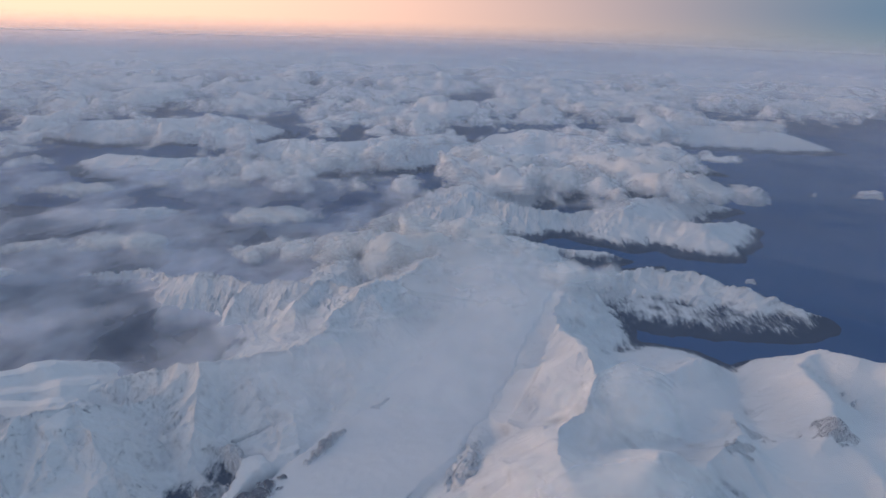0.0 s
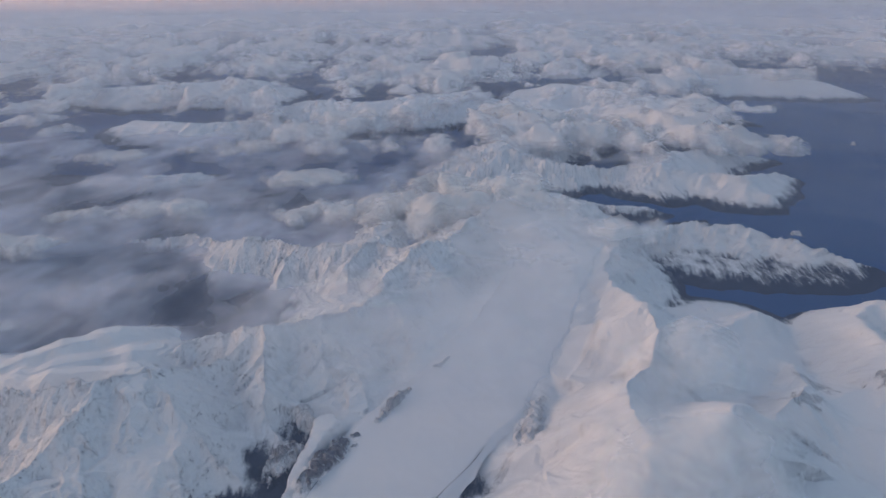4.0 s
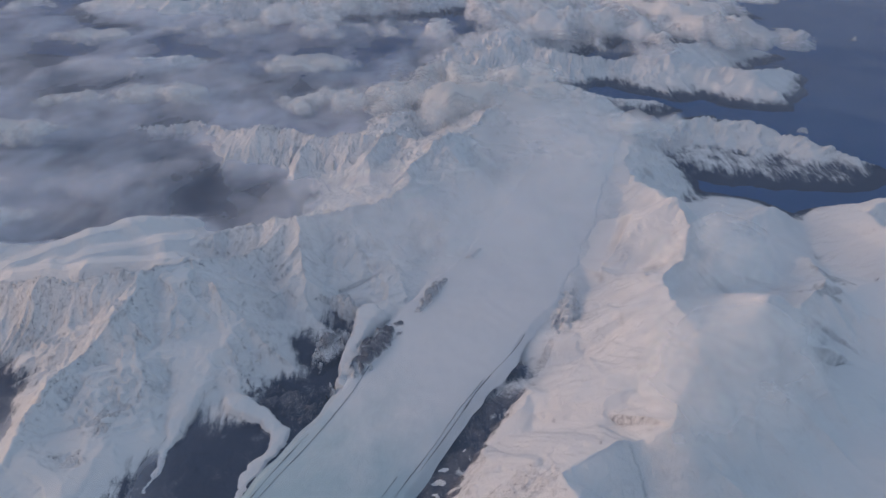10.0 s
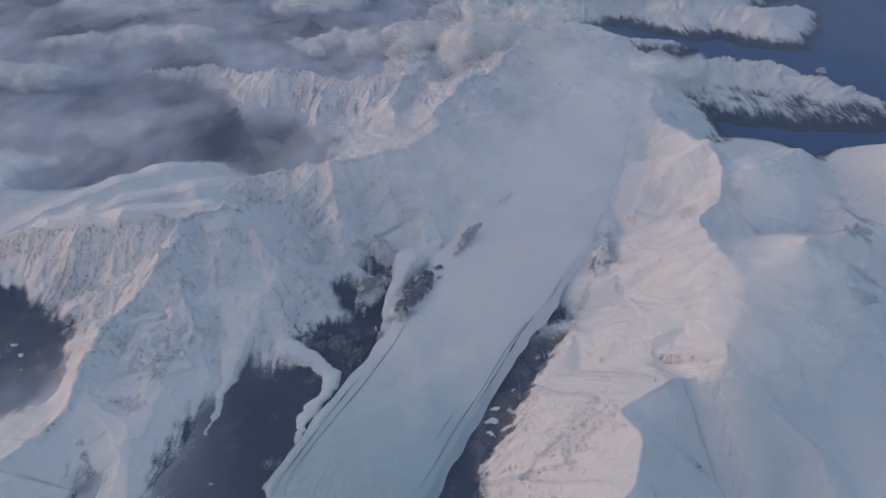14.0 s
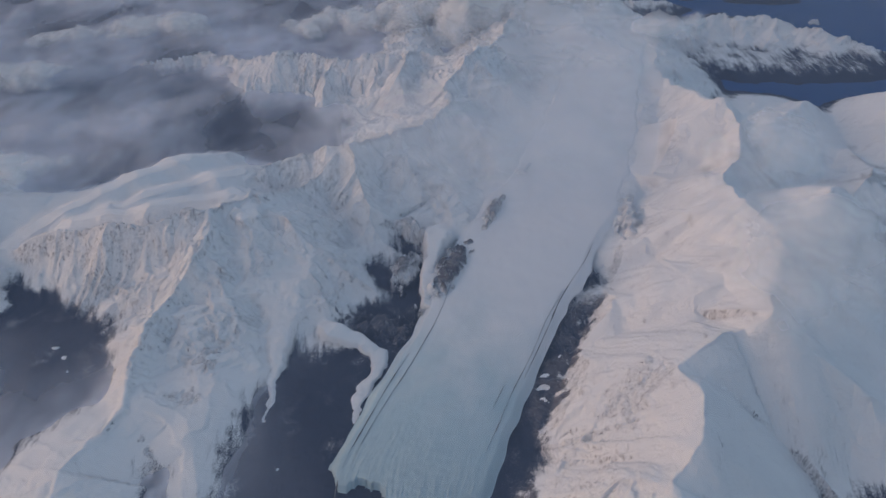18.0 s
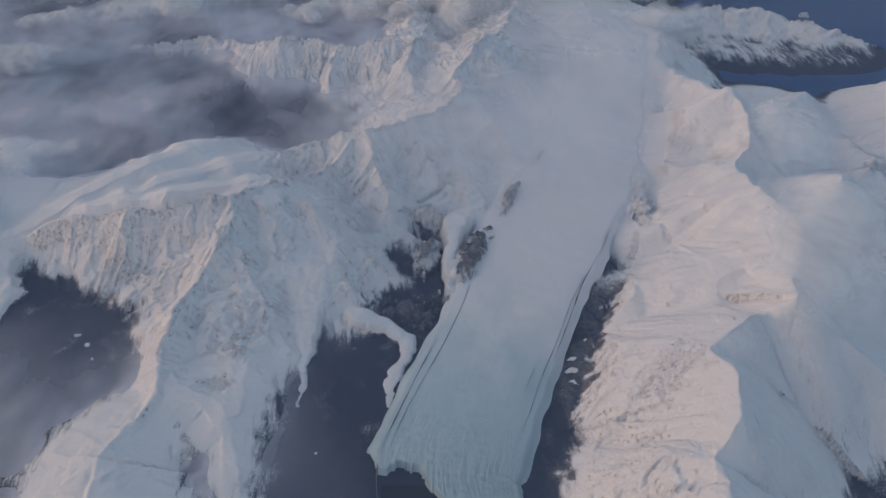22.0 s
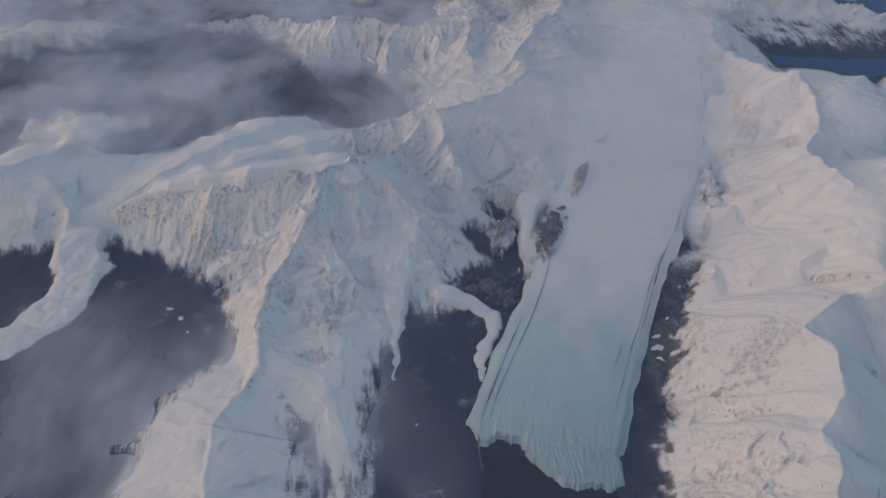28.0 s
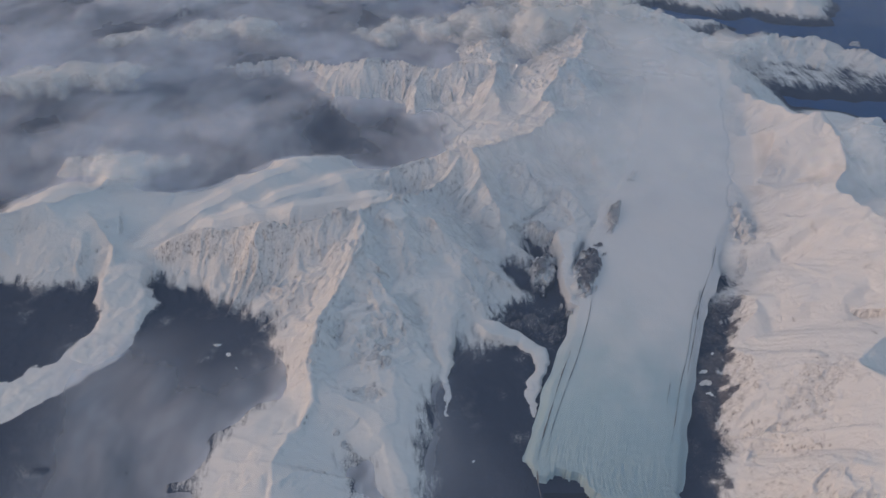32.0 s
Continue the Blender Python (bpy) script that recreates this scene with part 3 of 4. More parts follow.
# rock islands: centre, half sizes, turn, top (0: no rise), bareness
OUTCROPS = [((-103, 299), (8, 26), -29, 16, 0.9), ((-68, 352), (4.5, 21), -28, 18, 0.7), ((-37, 396), (4, 18), -37, 18.5, 0.5), ((-125, 342), (9, 5), -45, 17, 0.6), ((-131, 306), (6, 13), -24, 13.0, 0.8),
            ((-147, 262), (26, 12), -20, 5, 0.95), ((21, 335), (8, 38), -14, 17, 0.5), ((-238, 238), (9, 11), 15, 0, 0.6), ((-246, 216), (11, 6), -10, 0, 0.55), ((-254, 178), (2.6, 22), 27, 0, 0.60), ((-168, 328), (5, 11), -30, 0, 0.50), ((-186, 286), (11, 3), 20, 0, 0.45), ((-175, 302), (4, 9), -25, 0, 0.44), ((-222, 262), (12, 3), 15, 0, 0.46), ((-206, 318), (4, 12), -35, 0, 0.42), ((-215, 262), (12, 3), 20, 0, 0.5),
            ((-300, 298), (30, 6), -15, 0, 0.4), ((-185, 392), (18, 4), 20, 0, 0.35), ((85, 345), (24, 8), 30, 0, 0.45), ((-32, 177), (22, 13), 30, 0, 0.52), ((26, 318), (7, 20), 15, 0, 0.50), ((58, 345), (10, 14), 20, 0, 0.42), ((24, 369), (4, 9), -20, 0, 0.70), ((66, 385), (9, 16), -25, 0, 0.46), ((-2, 292), (4, 16), -30, 0, 0.55), ((-52, 205), (5, 22), -28, 0, 0.42), ((-165, 340), (7, 16), -30, 0, 0.46), ((-150, 372), (5, 13), 10, 0, 0.42), ((183, 331), (14, 9), 0, 0, 0.62), ((211, 366), (9, 16), 20, 0, 0.6), ((255, 354), (16, 12), 0, 0, 0.66)]


def with_outcrops(X, Y, h, bare, owner):
    """Rock islands that stand out of the snow along the ice."""
    ragged, craggy = 0.6 * fbm(X / 6, Y / 6, 4, 21), 1.2 * ridged(X / 6, Y / 6, 3, 23)
    for number, ((cx, cy), (a, b), turn, z, strength) in enumerate(OUTCROPS):
        c, s = math.cos(radians(turn)), math.sin(radians(turn))
        u, v = ((X - cx) * c + (Y - cy) * s) / a, (-(X - cx) * s + (Y - cy) * c) / b
        r = np.hypot(u, v) + ragged
        bare = np.maximum(bare, smooth(r, 1.2, 0.6) * strength)
        if not z:
            h = h + smooth(r, 1.3, 0.4) * strength * 2.6 * (craggy - 0.55)
        else:
            h = np.where(r < 1.3, np.maximum(h, z - 6 * r * r + craggy), h)
            owner = np.where(r < 1.0, 200 + number, owner)
    return h, bare, owner


def stretched(core_low, core_high, step, low, high, growth):
    """Coordinates with an even step in the core, growing outside it."""
    core = list(np.arange(core_low, core_high + step / 2, step))
    a, s = core[0], step
    before, after = [], []
    while a > low:
        s *= growth
        a -= s
        before.append(a)
    a, s = core[-1], step
    while a < high:
        s *= growth
        a += s
        after.append(a)
    return np.array(before[::-1] + core + after)


def mesh_object(name, verts, quads, material, parent=None, label="", attributes=None, normals=None):
    verts, quads = np.asarray(verts, np.float32), np.asarray(quads, np.int32)
    mesh = bpy.data.meshes.new(name)
    mesh.vertices.add(len(verts))
    mesh.vertices.foreach_set("co", verts.ravel())
    mesh.loops.add(quads.size)
    mesh.loops.foreach_set("vertex_index", quads.ravel())
    mesh.polygons.add(len(quads))
    mesh.polygons.foreach_set("loop_start", np.arange(0, quads.size, 4, dtype=np.int32))
    mesh.polygons.foreach_set("use_smooth", np.ones(len(quads), bool))
    mesh.update(calc_edges=True)
    for key, values in (attributes or {}).items():
        mesh.attributes.new(key, "FLOAT", "POINT").data.foreach_set("value", np.asarray(values, np.float32).ravel())
    if normals is not None:
        mesh.normals_split_custom_set_from_vertices(normals)
    mesh.materials.append(material)
    ob = new(name, mesh)
    ob.parent = parent
    return tagged(ob, label)


def grid_quads(rows, columns):
    k = (np.arange(rows - 1)[:, None] * columns + np.arange(columns - 1)).ravel()
    return np.stack([k, k + 1, k + columns + 1, k + columns], 1)


# ---- land ----
gx, gy = stretched(-430, 190, 0.84, -1500, 1500, 1.025), stretched(116, 545, 0.84, -300, 2300, 1.012)
GX, GY = np.meshgrid(gx, gy)
GH, BARE, FROZEN, OWNER = ground_height(gx, gy)
GH, BARE, OWNER = with_outcrops(GX, GY, GH, BARE, OWNER)
dzy, dzx = np.gradient(GH, gy, gx)
land_normals = np.stack([-dzx, -dzy, np.ones_like(GH)], -1)
land_normals = (land_normals / np.linalg.norm(land_normals, axis=-1, keepdims=True)).reshape(-1, 3)
land_verts, land_quads = np.stack([GX, GY, GH], -1).reshape(-1, 3), grid_quads(len(gy), len(gx))
face_owner = OWNER.ravel()[land_quads[:, 0]]
under = GH.ravel()[land_quads].max(1) < -1.5


def piece_of_land(name, chosen, parent=None):
    quads = land_quads[chosen]
    used, back = np.unique(quads, return_inverse=True)
    return mesh_object(name, land_verts[used], back.reshape(-1, 4), SNOW, parent,
                       attributes={"bare": BARE.ravel()[used], "ice": FROZEN.ravel()[used]}, normals=land_normals[used])


ground = piece_of_land("ground", (face_owner < 0) & ~under)
tagged(ground, "dark wooded lowland around the bays with patches of snow", "ground", kind="structure")
for index, (name, label, crests) in enumerate(MOUNTAINS):
    thing = tagged(new(name), label, "mountain")
    for number in range(len(crests)):
        chosen = (face_owner == 1000 * (index + 1) + number) & ~under
        if chosen.sum() > 20:
            piece_of_land("spur" if number else "main_ridge", chosen, thing)
for number, (label, _, _) in enumerate(TONGUES):
    tagged(piece_of_land("side_glacier", (face_owner == 100 + number) & ~under), label, "glacier")
for number in [k for k, row in enumerate(OUTCROPS) if row[3]]:
    tagged(piece_of_land("rock_outcrop", face_owner == 200 + number), "dark bare rock outcrop in snow beside the glacier", "rock", "rock outcrops by the glacier")


# ---- water ----
wx, wy = stretched(-60, 60, 60, -6000, 6000, 1.5), stretched(500, 560, 60, -3000, 6500, 1.5)
WX, WY = np.meshgrid(wx, wy)
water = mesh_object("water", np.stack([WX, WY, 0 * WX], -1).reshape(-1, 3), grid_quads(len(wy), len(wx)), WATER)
tagged(water, "dark blue sea water filling fjords and bays", "sea", kind="structure")


# ---- glaciers ----
def spline(line, count):
    """A smooth line through the rows, evenly spaced; returns rows and way gone."""
    p = np.array(line, float)
    p = np.vstack([2 * p[0] - p[1], p, 2 * p[-1] - p[-2]])
    rows = []
    for k in range(1, len(p) - 2):
        for t in np.linspace(0, 1, 24, endpoint=False):
            a, b, c, d = p[k - 1:k + 3]
            rows.append(0.5 * (2 * b + (c - a) * t + (2 * a - 5 * b + 4 * c - d) * t * t + (3 * b - a - 3 * c + d) * t ** 3))
    rows = np.array(rows + [p[-2]])
    gone = np.r_[0, np.cumsum(np.hypot(*np.diff(rows[:, :2], axis=0).T))]
    even = np.linspace(0, gone[-1], count)
    return np.stack([np.interp(even, gone, c) for c in rows.T], 1), even


def ice_stream(name, label, line, step, across, bulge, start=0.0, toe=None):
    rows, gone = spline(line, max(int(np.hypot(*np.diff(np.array(line)[:, :2], axis=0).T).sum() / step), 8))
    way = np.gradient(rows[:, :2], axis=0)
    way /= np.linalg.norm(way, axis=1, keepdims=True)
    u = np.linspace(-1.12, 1.12, across)
    S, U = np.meshgrid(gone, u, indexing="ij")
    wide = rows[:, 2:3] * (1 + 0.05 * perlin(S / 17, np.sign(U) * 3.3, 8) + 0.08 * smooth(S, 160, 280) * fbm(S / 31, np.sign(U) * 5.3, 3, 13))
    X, Y = rows[:, 0:1] + U * wide * way[:, 1:2], rows[:, 1:2] - U * wide * way[:, 0:1]
    H = rows[:, 3:4] + bulge * (1 - U ** 2) - 2.6 * smooth(np.abs(U), 0.97, 1.12) - 6 * smooth(S, 540, 585)
    H = H + 0.25 * bulge / 3 * fbm(X / 12, Y / 12, 4, 44)
    if toe is not None:
        front = toe(X, Y, U, S)
        H = np.where(front < 0, np.minimum(H, -2.0), H)
        cracks = smooth(S, 80, 25)
        H = H + (front >= 0) * cracks * (0.5 * ridged(U * 15 + 0.02 * S, S / 30, 4, 9) + 0.3 * fbm(X / 3, Y / 3, 3, 19))
    thing = new(name)
    mesh_object("ice_surface", np.stack([X, Y, H], -1).reshape(-1, 3), grid_quads(len(gone), across), ICE, thing,
                attributes={"along": S - start, "across": U})
    return tagged(thing, label, "glacier"), rows, way


def snout(X, Y, U, S):
    """Positive on the ice: a lobed calving front with a dark bay cut into it."""
    edge = np.interp(X, (-174, -170, -157, -152, -147, -142, -136, -128, -110), (172, 162, 163, 160, 151, 143, 138, 135, 133))
    return Y - edge + 2.2 * fbm(X / 7, Y / 7, 4, 6)


glacier, trunk_rows, trunk_way = ice_stream("glacier", "wide pale blue valley glacier with crevassed snout in a dark bay", TRUNK, 0.7, 150, 2.2, 20, snout)


def moraine(name, label, side, first, last, width, wander, seed):
    """A line of dark rubble carried on the ice, at a share of the half width."""
    picked = [(r, w, k * 0.7) for k, (r, w) in enumerate(zip(trunk_rows, trunk_way)) if first < k * 0.7 < last]
    verts, count = [], 5
    for r, w, s in picked:
        fade = max(0.15, math.sin(math.pi * (s - first) / (last - first))) ** 0.5
        u = side + wander * (noise.noise((s / 40, seed, 0)))
        for k in range(count):
            off = (k / (count - 1) - 0.5) * width * fade * max(0.02, 0.5 + 1.1 * noise.noise((s / 9, seed, 0)) + 0.4 * noise.noise((s / 3, seed, k)))
            x, y = r[0] + (u * r[2] + off) * w[1], r[1] - (u * r[2] + off) * w[0]
            verts.append((x, y, r[3] + 2.2 * (1 - u * u) + 0.35 - 0.5 * abs(k - 2) / 2))
    ob = mesh_object(name, verts, grid_quads(len(picked), count), DEBRIS, glacier, label)
    return ob


moraine("moraine", "thin dark rubble line along the ice", -0.80, 45, 170, 1.0, 0.03, 1)
moraine("moraine", "", -0.92, 30, 110, 1.6, 0.03, 2)
moraine("moraine", "", 0.90, 70, 190, 0.7, 0.05, 3)
moraine("moraine", "", 0.97, 120, 240, 1.1, 0.04, 4)
moraine("moraine", "", 0.74, 95, 112, 0.8, 0.02, 5)


# ---- icebergs ----
def iceberg(centre, size, seed):
    """A small floe of broken ice with an uneven top and sides under the water."""
    rng, rings = random.Random(seed), []
    for k, (share, z) in enumerate(((0.85, -0.4), (1.0, 0.02), (0.86, 0.30), (0.5, 0.5), (0.08, 0.55))):
        rings += [(share * size[0] * math.cos(a) * (0.75 + 0.25 * math.sin(3 * a + seed)), share * size[1] * math.sin(a) * (0.8 + 0.2 * math.cos(2 * a + 2 * seed)),
                   z * (0.7 + 0.6 * rng.random())) for a in [2 * math.pi * n / 12 for n in range(12)]]
    quads = [(12 * k + n, 12 * k + (n + 1) % 12, 12 * k + 12 + (n + 1) % 12, 12 * k + 12 + n) for k in range(4) for n in range(12)]
    ob = mesh_object("iceberg", rings, quads, ICE, attributes={"along": [120.0] * len(rings), "across": [0.2] * len(rings)})
    ob.matrix_world = pose(centre[0], centre[1], max(0.0, ground_at(*centre)), 0, 0, 40 * seed)
    return tagged(ob, "small white ice floe drifting in the dark bay", "iceberg", "ice floes in the bay")


def ground_at(x, y):
    return float(GH[np.abs(gy - y).argmin(), np.abs(gx - x).argmin()])


for number, (centre, size) in enumerate((((-328, 265), (2.6, 1.6)), ((-309, 233), (1.4, 0.8)), ((-294, 223), (3.2, 1.3)), ((-316, 247), (1.2, 0.8)), ((-223, 193), (0.9, 0.6)), ((-199, 176), (1.0, 0.6)))):
    iceberg(centre, size, number)


# ---- clouds ----
def sheet_cloud(name, label, centre, size, turn, base, thick, layers, material, seed, strength=1.0, lumps=14.0, group="clouds", cells=90):
    """A cloud of several draped layers, densest in the middle."""
    u = np.linspace(-1.35, 1.35, cells)
    U, V = np.meshgrid(u, u)
    c, s = math.cos(radians(turn)), math.sin(radians(turn))
    X = centre[0] + U * size[0] * c - V * size[1] * s
    Y = centre[1] + U * size[0] * s + V * size[1] * c
    r = np.hypot(U, V) + 0.5 * fbm(X / (lumps * 3), Y / (lumps * 3), 4, seed) + 0.2 * fbm(X / lumps, Y / lumps, 3, seed + 9)
    body = smooth(r, 1.15, 0.1)
    puff = 0.55 + 0.5 * fbm(X / (1.6 * lumps), Y / (1.6 * lumps), 4, seed + 5) + 0.35 * (1 - np.abs(perlin(X / lumps, Y / lumps, seed + 6)))
    verts, quads, dens = [], [], []
    for k in range(layers):
        f = (k + 0.5) / layers
        Z = base + thick * f * (0.35 + 0.65 * body) * (0.35 + 0.8 * puff) - thick * 0.15 * r ** 2
        quads.append(grid_quads(cells, cells) + k * cells * cells)
        verts.append(np.stack([X, Y, Z], -1).reshape(-1, 3))
        dens.append((strength * smooth(r, 1.2 - 0.35 * f, 0.1) * smooth(np.hypot(U, V), 1.33, 1.05)).ravel())
    ob = mesh_object(name, np.concatenate(verts), np.concatenate(quads), material, attributes={"cover": np.concatenate(dens)})
    return tagged(ob, label, "cloud", group)


def deck():
    """The broken cloud floor that reaches the horizon."""
    far = 780 * (4950 / 780) ** np.linspace(0, 1, 230)
    az = np.radians(np.linspace(-47, 47, 360))
    R, A = np.meshgrid(far, az, indexing="ij")
    X, Y = -40 - R * np.sin(A), R * np.cos(A)
    lumps = 1 + R / 1500
    cover = fbm(X / 240, Y / 380, 5, 201) + 0.75 * fbm(X / 75, Y / 110, 4, 208)
    left = smooth(X, -150, -500) * smooth(Y, 1900, 1300)
    water_gap = smooth(X - 0.28 * (Y - 900), 330, 460) * smooth(Y, 2050, 1650)
    island = np.exp(-(((X - 760) / 230) ** 2 + ((Y - 1740) / 130) ** 2))
    start = smooth(Y + 0.12 * X, 820, 1050)
    d = 0.60 + 0.95 * cover - 0.5 * left - 1.3 * water_gap + 0.7 * island + 0.5 * smooth(R, 1800, 3200)
    d = np.clip(d, 0, 1.2) * start * smooth(R, 4950, 4300)
    puff = 0.8 * fbm(X / 95, Y / 95, 4, 221, 0.5) + 0.9 * (1 - np.abs(perlin(X / 75, Y / 75, 230))) ** 0.5 + 0.9 * fbm(X / 280, Y / 280, 3, 233)
    verts, quads, dens = [], [], []
    for k in range(3):
        f = (k + 1) / 3
        verts.append(np.stack([X, Y, 30 + f * (19 * puff * np.clip(d, 0, 1) + 10 * np.clip(d, 0, 1))], -1).reshape(-1, 3))
        quads.append(grid_quads(len(far), len(az)) + k * d.size)
        dens.append((d * (1.1 - 0.35 * f)).ravel())
    ob = mesh_object("cloud_deck", np.concatenate(verts), np.concatenate(quads), DECK, attributes={"cover": np.concatenate(dens)})
    return tagged(ob, "broken deck of pale pinkish cloud reaching the horizon", "cloud", kind="stuff")


def lowland_mist(name, label, low, high, seed, drape, strength):
    """A torn sheet of mist lying in the lowland, through which the ridges stand."""
    x, y = np.linspace(low[0], high[0], 260), np.linspace(low[1], high[1], 230)
    X, Y = np.meshgrid(x, y)
    wx, wy = X + 14 * fbm(X / 90, Y / 90, 2, seed), Y + 14 * fbm(X / 90, Y / 90, 2, seed + 1)
    d = strength + 0.85 * fbm(wx / 85, wy / 140, 4, seed + 2)
    rim = np.minimum(np.minimum(smooth(X, low[0], low[0] + 60), smooth(X, high[0], high[0] - 50)), np.minimum(smooth(Y, low[1], low[1] + 45), smooth(Y, high[1], high[1] - 90)))
    Z = drape + 2.5 * fbm(X / 70, Y / 70, 3, seed + 4) + 2 * np.clip(d, 0, 1)
    ob = mesh_object(name, np.stack([X, Y, Z], -1).reshape(-1, 3), grid_quads(len(y), len(x)), MIST, attributes={"cover": np.clip(d, 0, 1.2) * rim})
    return tagged(ob, label, "mist", "mist sheets")


deck()
lowland_mist("mist", "torn grey-lilac mist sheet over the dark lowland", (-640, 385), (-150, 780), 401, 9, 0.84)
lowland_mist("mist", "torn grey-lilac mist sheet over the dark lowland", (-900, 560), (-20, 1150), 421, 17, 0.74)
lowland_mist("mist", "thin torn mist over the dark bays", (-430, 110), (-170, 300), 441, 2.5, 0.68)
BANK, LONE = "bright soft cloud bank draped over the snowy divide", "soft pale cumulus cloud over dark lowland"
# label, centre, half sizes, turn, base, thickness, material, strength, lump size
CLOUDS = [
    (BANK, (-45, 640), (100, 75), 20, 34, 24, CLOUD, 1.1, 24), (BANK, (30, 700), (95, 65), -10, 36, 22, CLOUD, 1.0, 24), (BANK, (-30, 745), (85, 50), 0, 28, 24, CLOUD, 1.1, 24),
    ("thin fog spilling over the glacier head", (40, 545), (95, 90), 30, 42, 10, SMOOTH_FOG, 1.0, 40), ("thin fog clinging to the snowy divide", (10, 610), (110, 60), 15, 46, 10, SMOOTH_FOG, 1.0, 40),
    ("cream cap cloud resting on the snow mountain", (72, 250), (52, 78), -38, 60, 9, CAP, 1.2, 30), ("soft cloud drifting off the snowy divide", (140, 588), (62, 34), -10, 44, 12, FOG, 1.6, 20), ("thin fog on the snowy shoulder", (120, 360), (60, 70), 0, 40, 20, FOG, 1.0, 24),
    ("soft cloud lying on the snowy peninsula", (390, 975), (95, 50), -20, 30, 24, CLOUD, 1.2, 30), ("soft cloud lying on the snowy peninsula", (170, 1015), (115, 60), 0, 34, 22, CLOUD, 1.0, 28),
    ("soft cloud draped over the white plateau", (-405, 424), (58, 26), 5, 25, 8, FOG, 1.25, 9), ("thin fog hanging before the snowy flank", (-140, 400), (120, 95), 30, 50, 8, SMOOTH_FOG, 0.6, 50), ("thin fog lying over the upper glacier", (-15, 425), (130, 120), 30, 36, 8, SMOOTH_FOG, 0.8, 50), ("long puffy cloud above misty lowland", (-495, 592), (85, 40), 10, 17, 13, CLOUD, 1.1, 20),
    ("long puffy cloud above misty lowland", (-365, 705), (85, 38), 0, 18, 13, CLOUD, 1.1, 20), ("small white cloud over blue water", (720, 1060), (30, 16), 0, 14, 12, CLOUD, 1.2, 14),
    ("small white cloud over blue water", (630, 1066), (16, 8), 0, 12, 7, CLOUD, 1.1, 10), ("small white cloud over blue water", (350, 677), (9, 6), 0, 6, 6, CLOUD, 1.2, 7),
    (LONE, (-224, 831), (85, 40), 0, 18, 11, CLOUD, 0.95, 24), (LONE, (-352, 992), (95, 45), 0, 20, 13, CLOUD, 1.0, 28), (LONE, (-180, 1127), (110, 55), 0, 26, 26, CLOUD, 1.1, 30),
    (LONE, (-196, 700), (70, 38), 10, 18, 10, CLOUD, 1.1, 20), (BANK, (-110, 690), (75, 50), 10, 26, 18, CLOUD, 1.1, 22), (LONE, (392, 1216), (110, 60), -15, 26, 24, CLOUD, 1.1, 30), (LONE, (120, 1148), (130, 60), 0, 30, 26, CLOUD, 1.15, 30),
    (LONE, (-550, 934), (95, 42), 0, 16, 11, CLOUD, 0.95, 26), (LONE, (-445, 700), (75, 34), 10, 14, 9, CLOUD, 0.8, 22),
    ("puffy cloud over the distant islands", (660, 1720), (110, 60), -15, 40, 22, CLOUD, 1.1, 34), ("puffy cloud over the distant islands", (790, 1660), (90, 50), -25, 34, 20, CLOUD, 1.05, 30), ("puffy cloud over the distant islands", (560, 1640), (80, 45), 0, 36, 20, CLOUD, 1.0, 30),
    (LONE, (-310, 520), (60, 45), 30, 13, 6, WISP, 0.75, 22), (LONE, (-360, 500), (60, 40), -20, 14, 8, WISP, 0.95, 20), 
    (LONE, (-470, 480), (70, 45), 0, 14, 8, WISP, 0.95, 22), (LONE, (-320, 660), (90, 50), 10, 17, 9, WISP, 1.0, 26), (LONE, (-560, 700), (110, 60), 0, 17, 9, WISP, 1.0, 28),
]
for seed, (label, centre, size, turn, base, thick, material, strength, lumps) in enumerate(CLOUDS):
    sheet_cloud("cloud", label, centre, size, turn, base, thick, 2 if material in (SMOOTH_FOG, CAP) else 3 if material is WISP else 5, material, 301 + 13 * seed, strength, lumps, cells=48)
for number, (centre, size) in enumerate((((-2350, 3900), (900, 90)), ((-1250, 4350), (1100, 70)))):
    sheet_cloud("cloud_streak", "thin dusky cloud streak low over the horizon", centre, size, 24, 150 - 10 * number, 5, 2, DECK, 700 + number, 0.9, 90, "cloud streaks", 60)


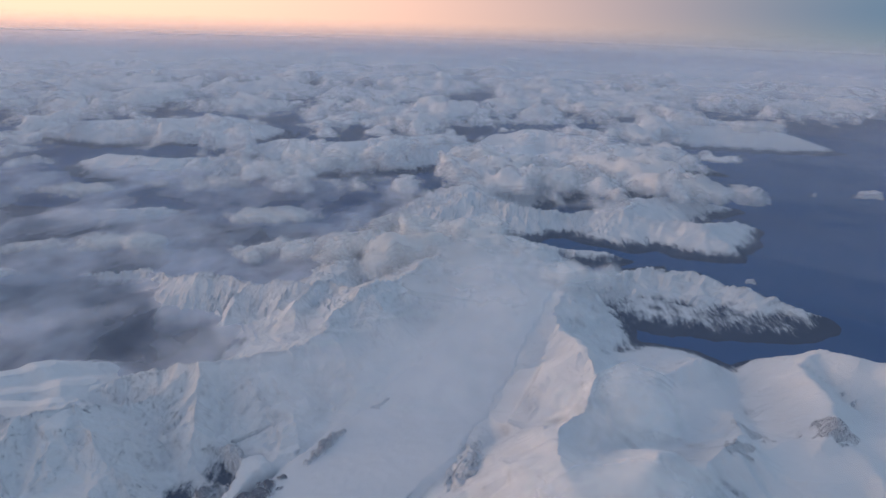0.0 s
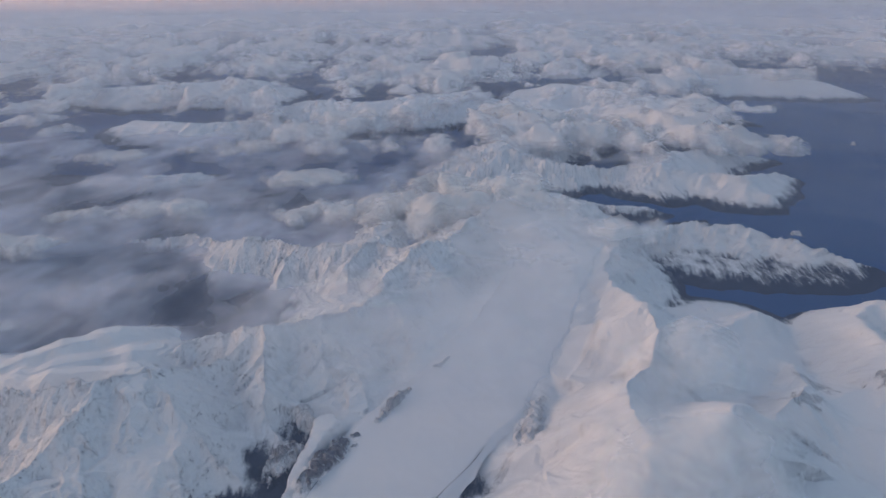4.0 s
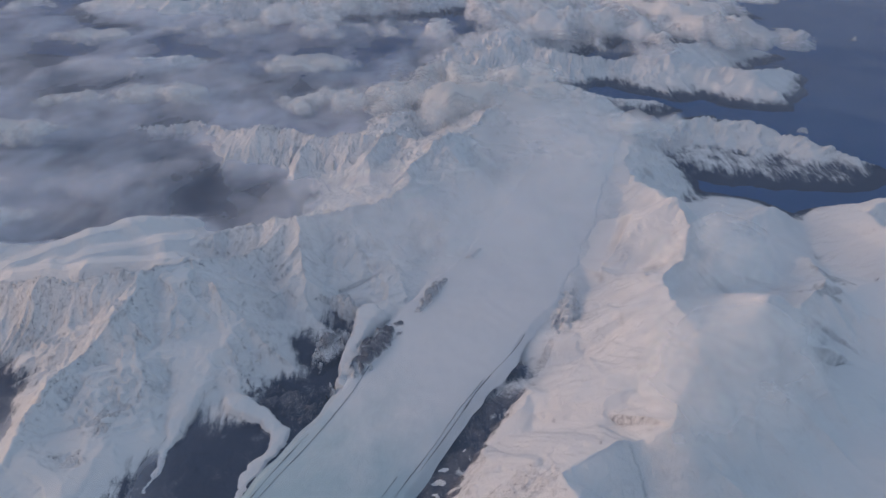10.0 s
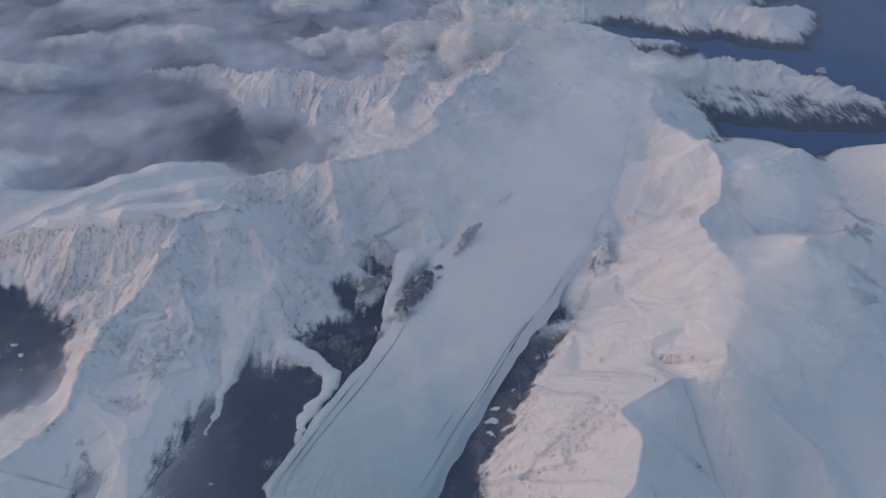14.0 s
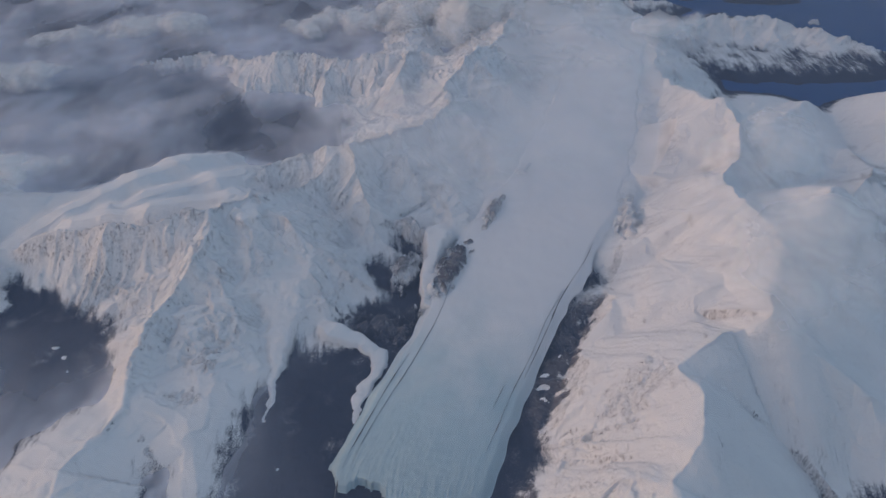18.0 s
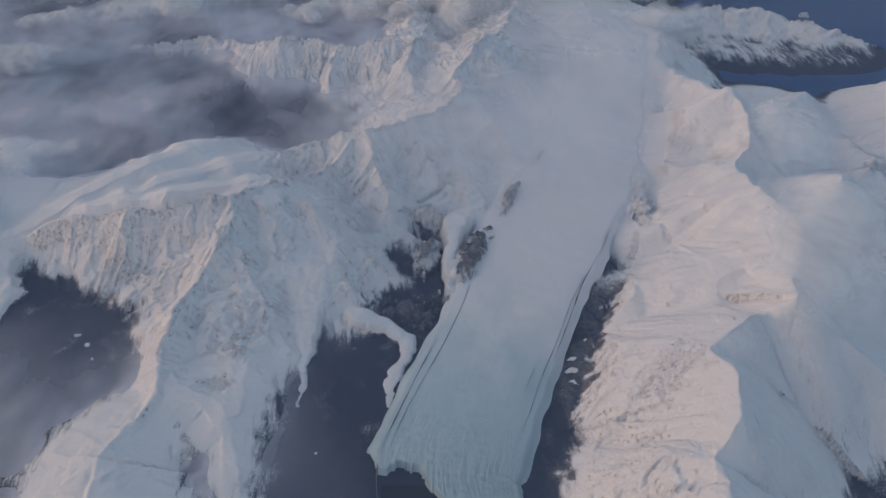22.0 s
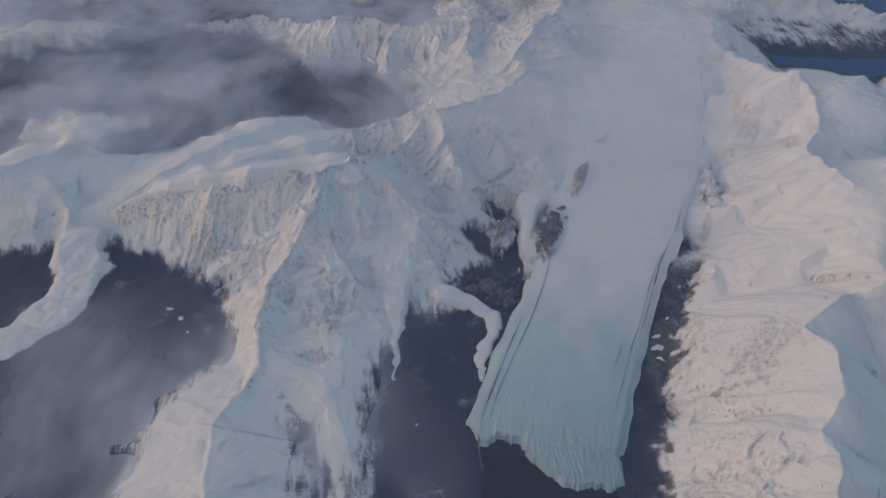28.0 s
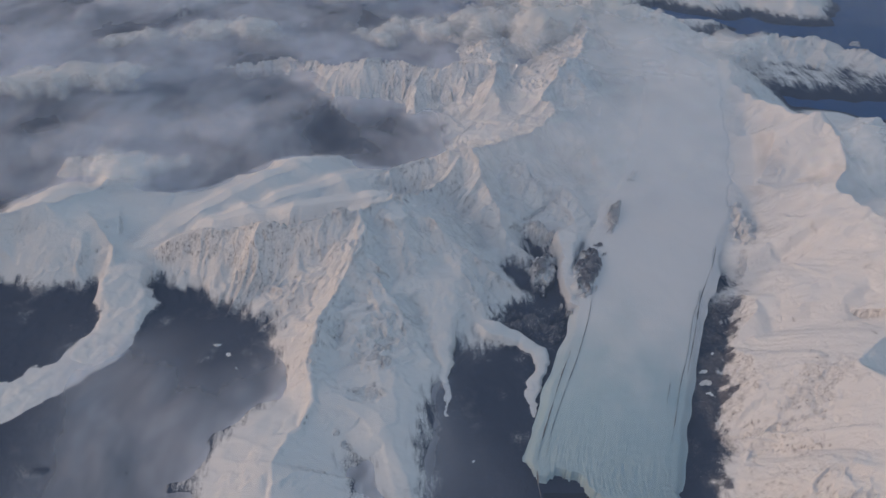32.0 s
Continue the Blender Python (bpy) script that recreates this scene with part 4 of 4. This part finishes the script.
# ---- far haze, painted on see-through surfaces ----
def haze():
    m = Nodes("painted_haze_rings")
    z = m.height()
    # haze put into the rings' opacity and tint, fading out with height
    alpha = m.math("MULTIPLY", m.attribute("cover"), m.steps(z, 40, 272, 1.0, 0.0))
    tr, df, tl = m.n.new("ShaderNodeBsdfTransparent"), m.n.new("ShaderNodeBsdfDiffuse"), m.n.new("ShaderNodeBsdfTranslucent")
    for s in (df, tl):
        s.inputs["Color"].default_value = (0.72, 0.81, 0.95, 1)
    body, whole = m.n.new("ShaderNodeMixShader"), m.n.new("ShaderNodeMixShader")
    body.inputs[0].default_value = 0.5
    m.l.new(df.outputs[0], body.inputs[1]), m.l.new(tl.outputs[0], body.inputs[2])
    m.l.new(alpha, whole.inputs[0])
    m.l.new(tr.outputs[0], whole.inputs[1]), m.l.new(body.outputs[0], whole.inputs[2])
    m.l.new(whole.outputs[0], m.out.inputs["Surface"])
    m.n.remove(m.bsdf)
    verts, quads, dens = [], [], []
    az, count = np.radians(np.linspace(-48, 48, 60)), 0
    # ring distance and opacity: farther rings are denser, painting the haze build-up
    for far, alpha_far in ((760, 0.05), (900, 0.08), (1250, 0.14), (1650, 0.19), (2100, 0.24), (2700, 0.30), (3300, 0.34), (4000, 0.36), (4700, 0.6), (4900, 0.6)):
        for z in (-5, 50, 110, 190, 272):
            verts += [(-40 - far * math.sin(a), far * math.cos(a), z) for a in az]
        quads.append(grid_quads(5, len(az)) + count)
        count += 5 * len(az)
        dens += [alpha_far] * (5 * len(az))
    ob = mesh_object("haze", verts, np.concatenate(quads), m.mat, attributes={"cover": dens})
    return tagged(ob, "see-through blue-grey rings painting haze that thickens towards the horizon", "haze", kind="stuff")


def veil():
    """Haze painted on one flat see-through sheet, far above the peaks and below the eye."""
    m = Nodes("painted_haze_sheet")
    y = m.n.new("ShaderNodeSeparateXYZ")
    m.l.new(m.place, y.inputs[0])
    # opacity painted to grow with y, as haze does over distance
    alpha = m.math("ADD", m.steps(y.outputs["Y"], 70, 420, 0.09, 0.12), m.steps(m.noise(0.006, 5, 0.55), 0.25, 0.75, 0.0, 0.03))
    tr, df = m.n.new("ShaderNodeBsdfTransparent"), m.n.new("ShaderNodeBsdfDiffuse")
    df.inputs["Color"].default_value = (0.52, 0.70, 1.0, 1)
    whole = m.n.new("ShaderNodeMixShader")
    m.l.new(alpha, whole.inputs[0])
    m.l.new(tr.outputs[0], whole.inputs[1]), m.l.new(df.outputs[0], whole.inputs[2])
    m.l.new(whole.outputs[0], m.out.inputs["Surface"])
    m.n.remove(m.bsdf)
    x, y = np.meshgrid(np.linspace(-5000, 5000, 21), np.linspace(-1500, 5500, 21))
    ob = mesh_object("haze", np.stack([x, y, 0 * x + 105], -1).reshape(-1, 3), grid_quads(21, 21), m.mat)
    return tagged(ob, "thin flat sheet of painted haze over the whole landscape", "haze", kind="stuff")


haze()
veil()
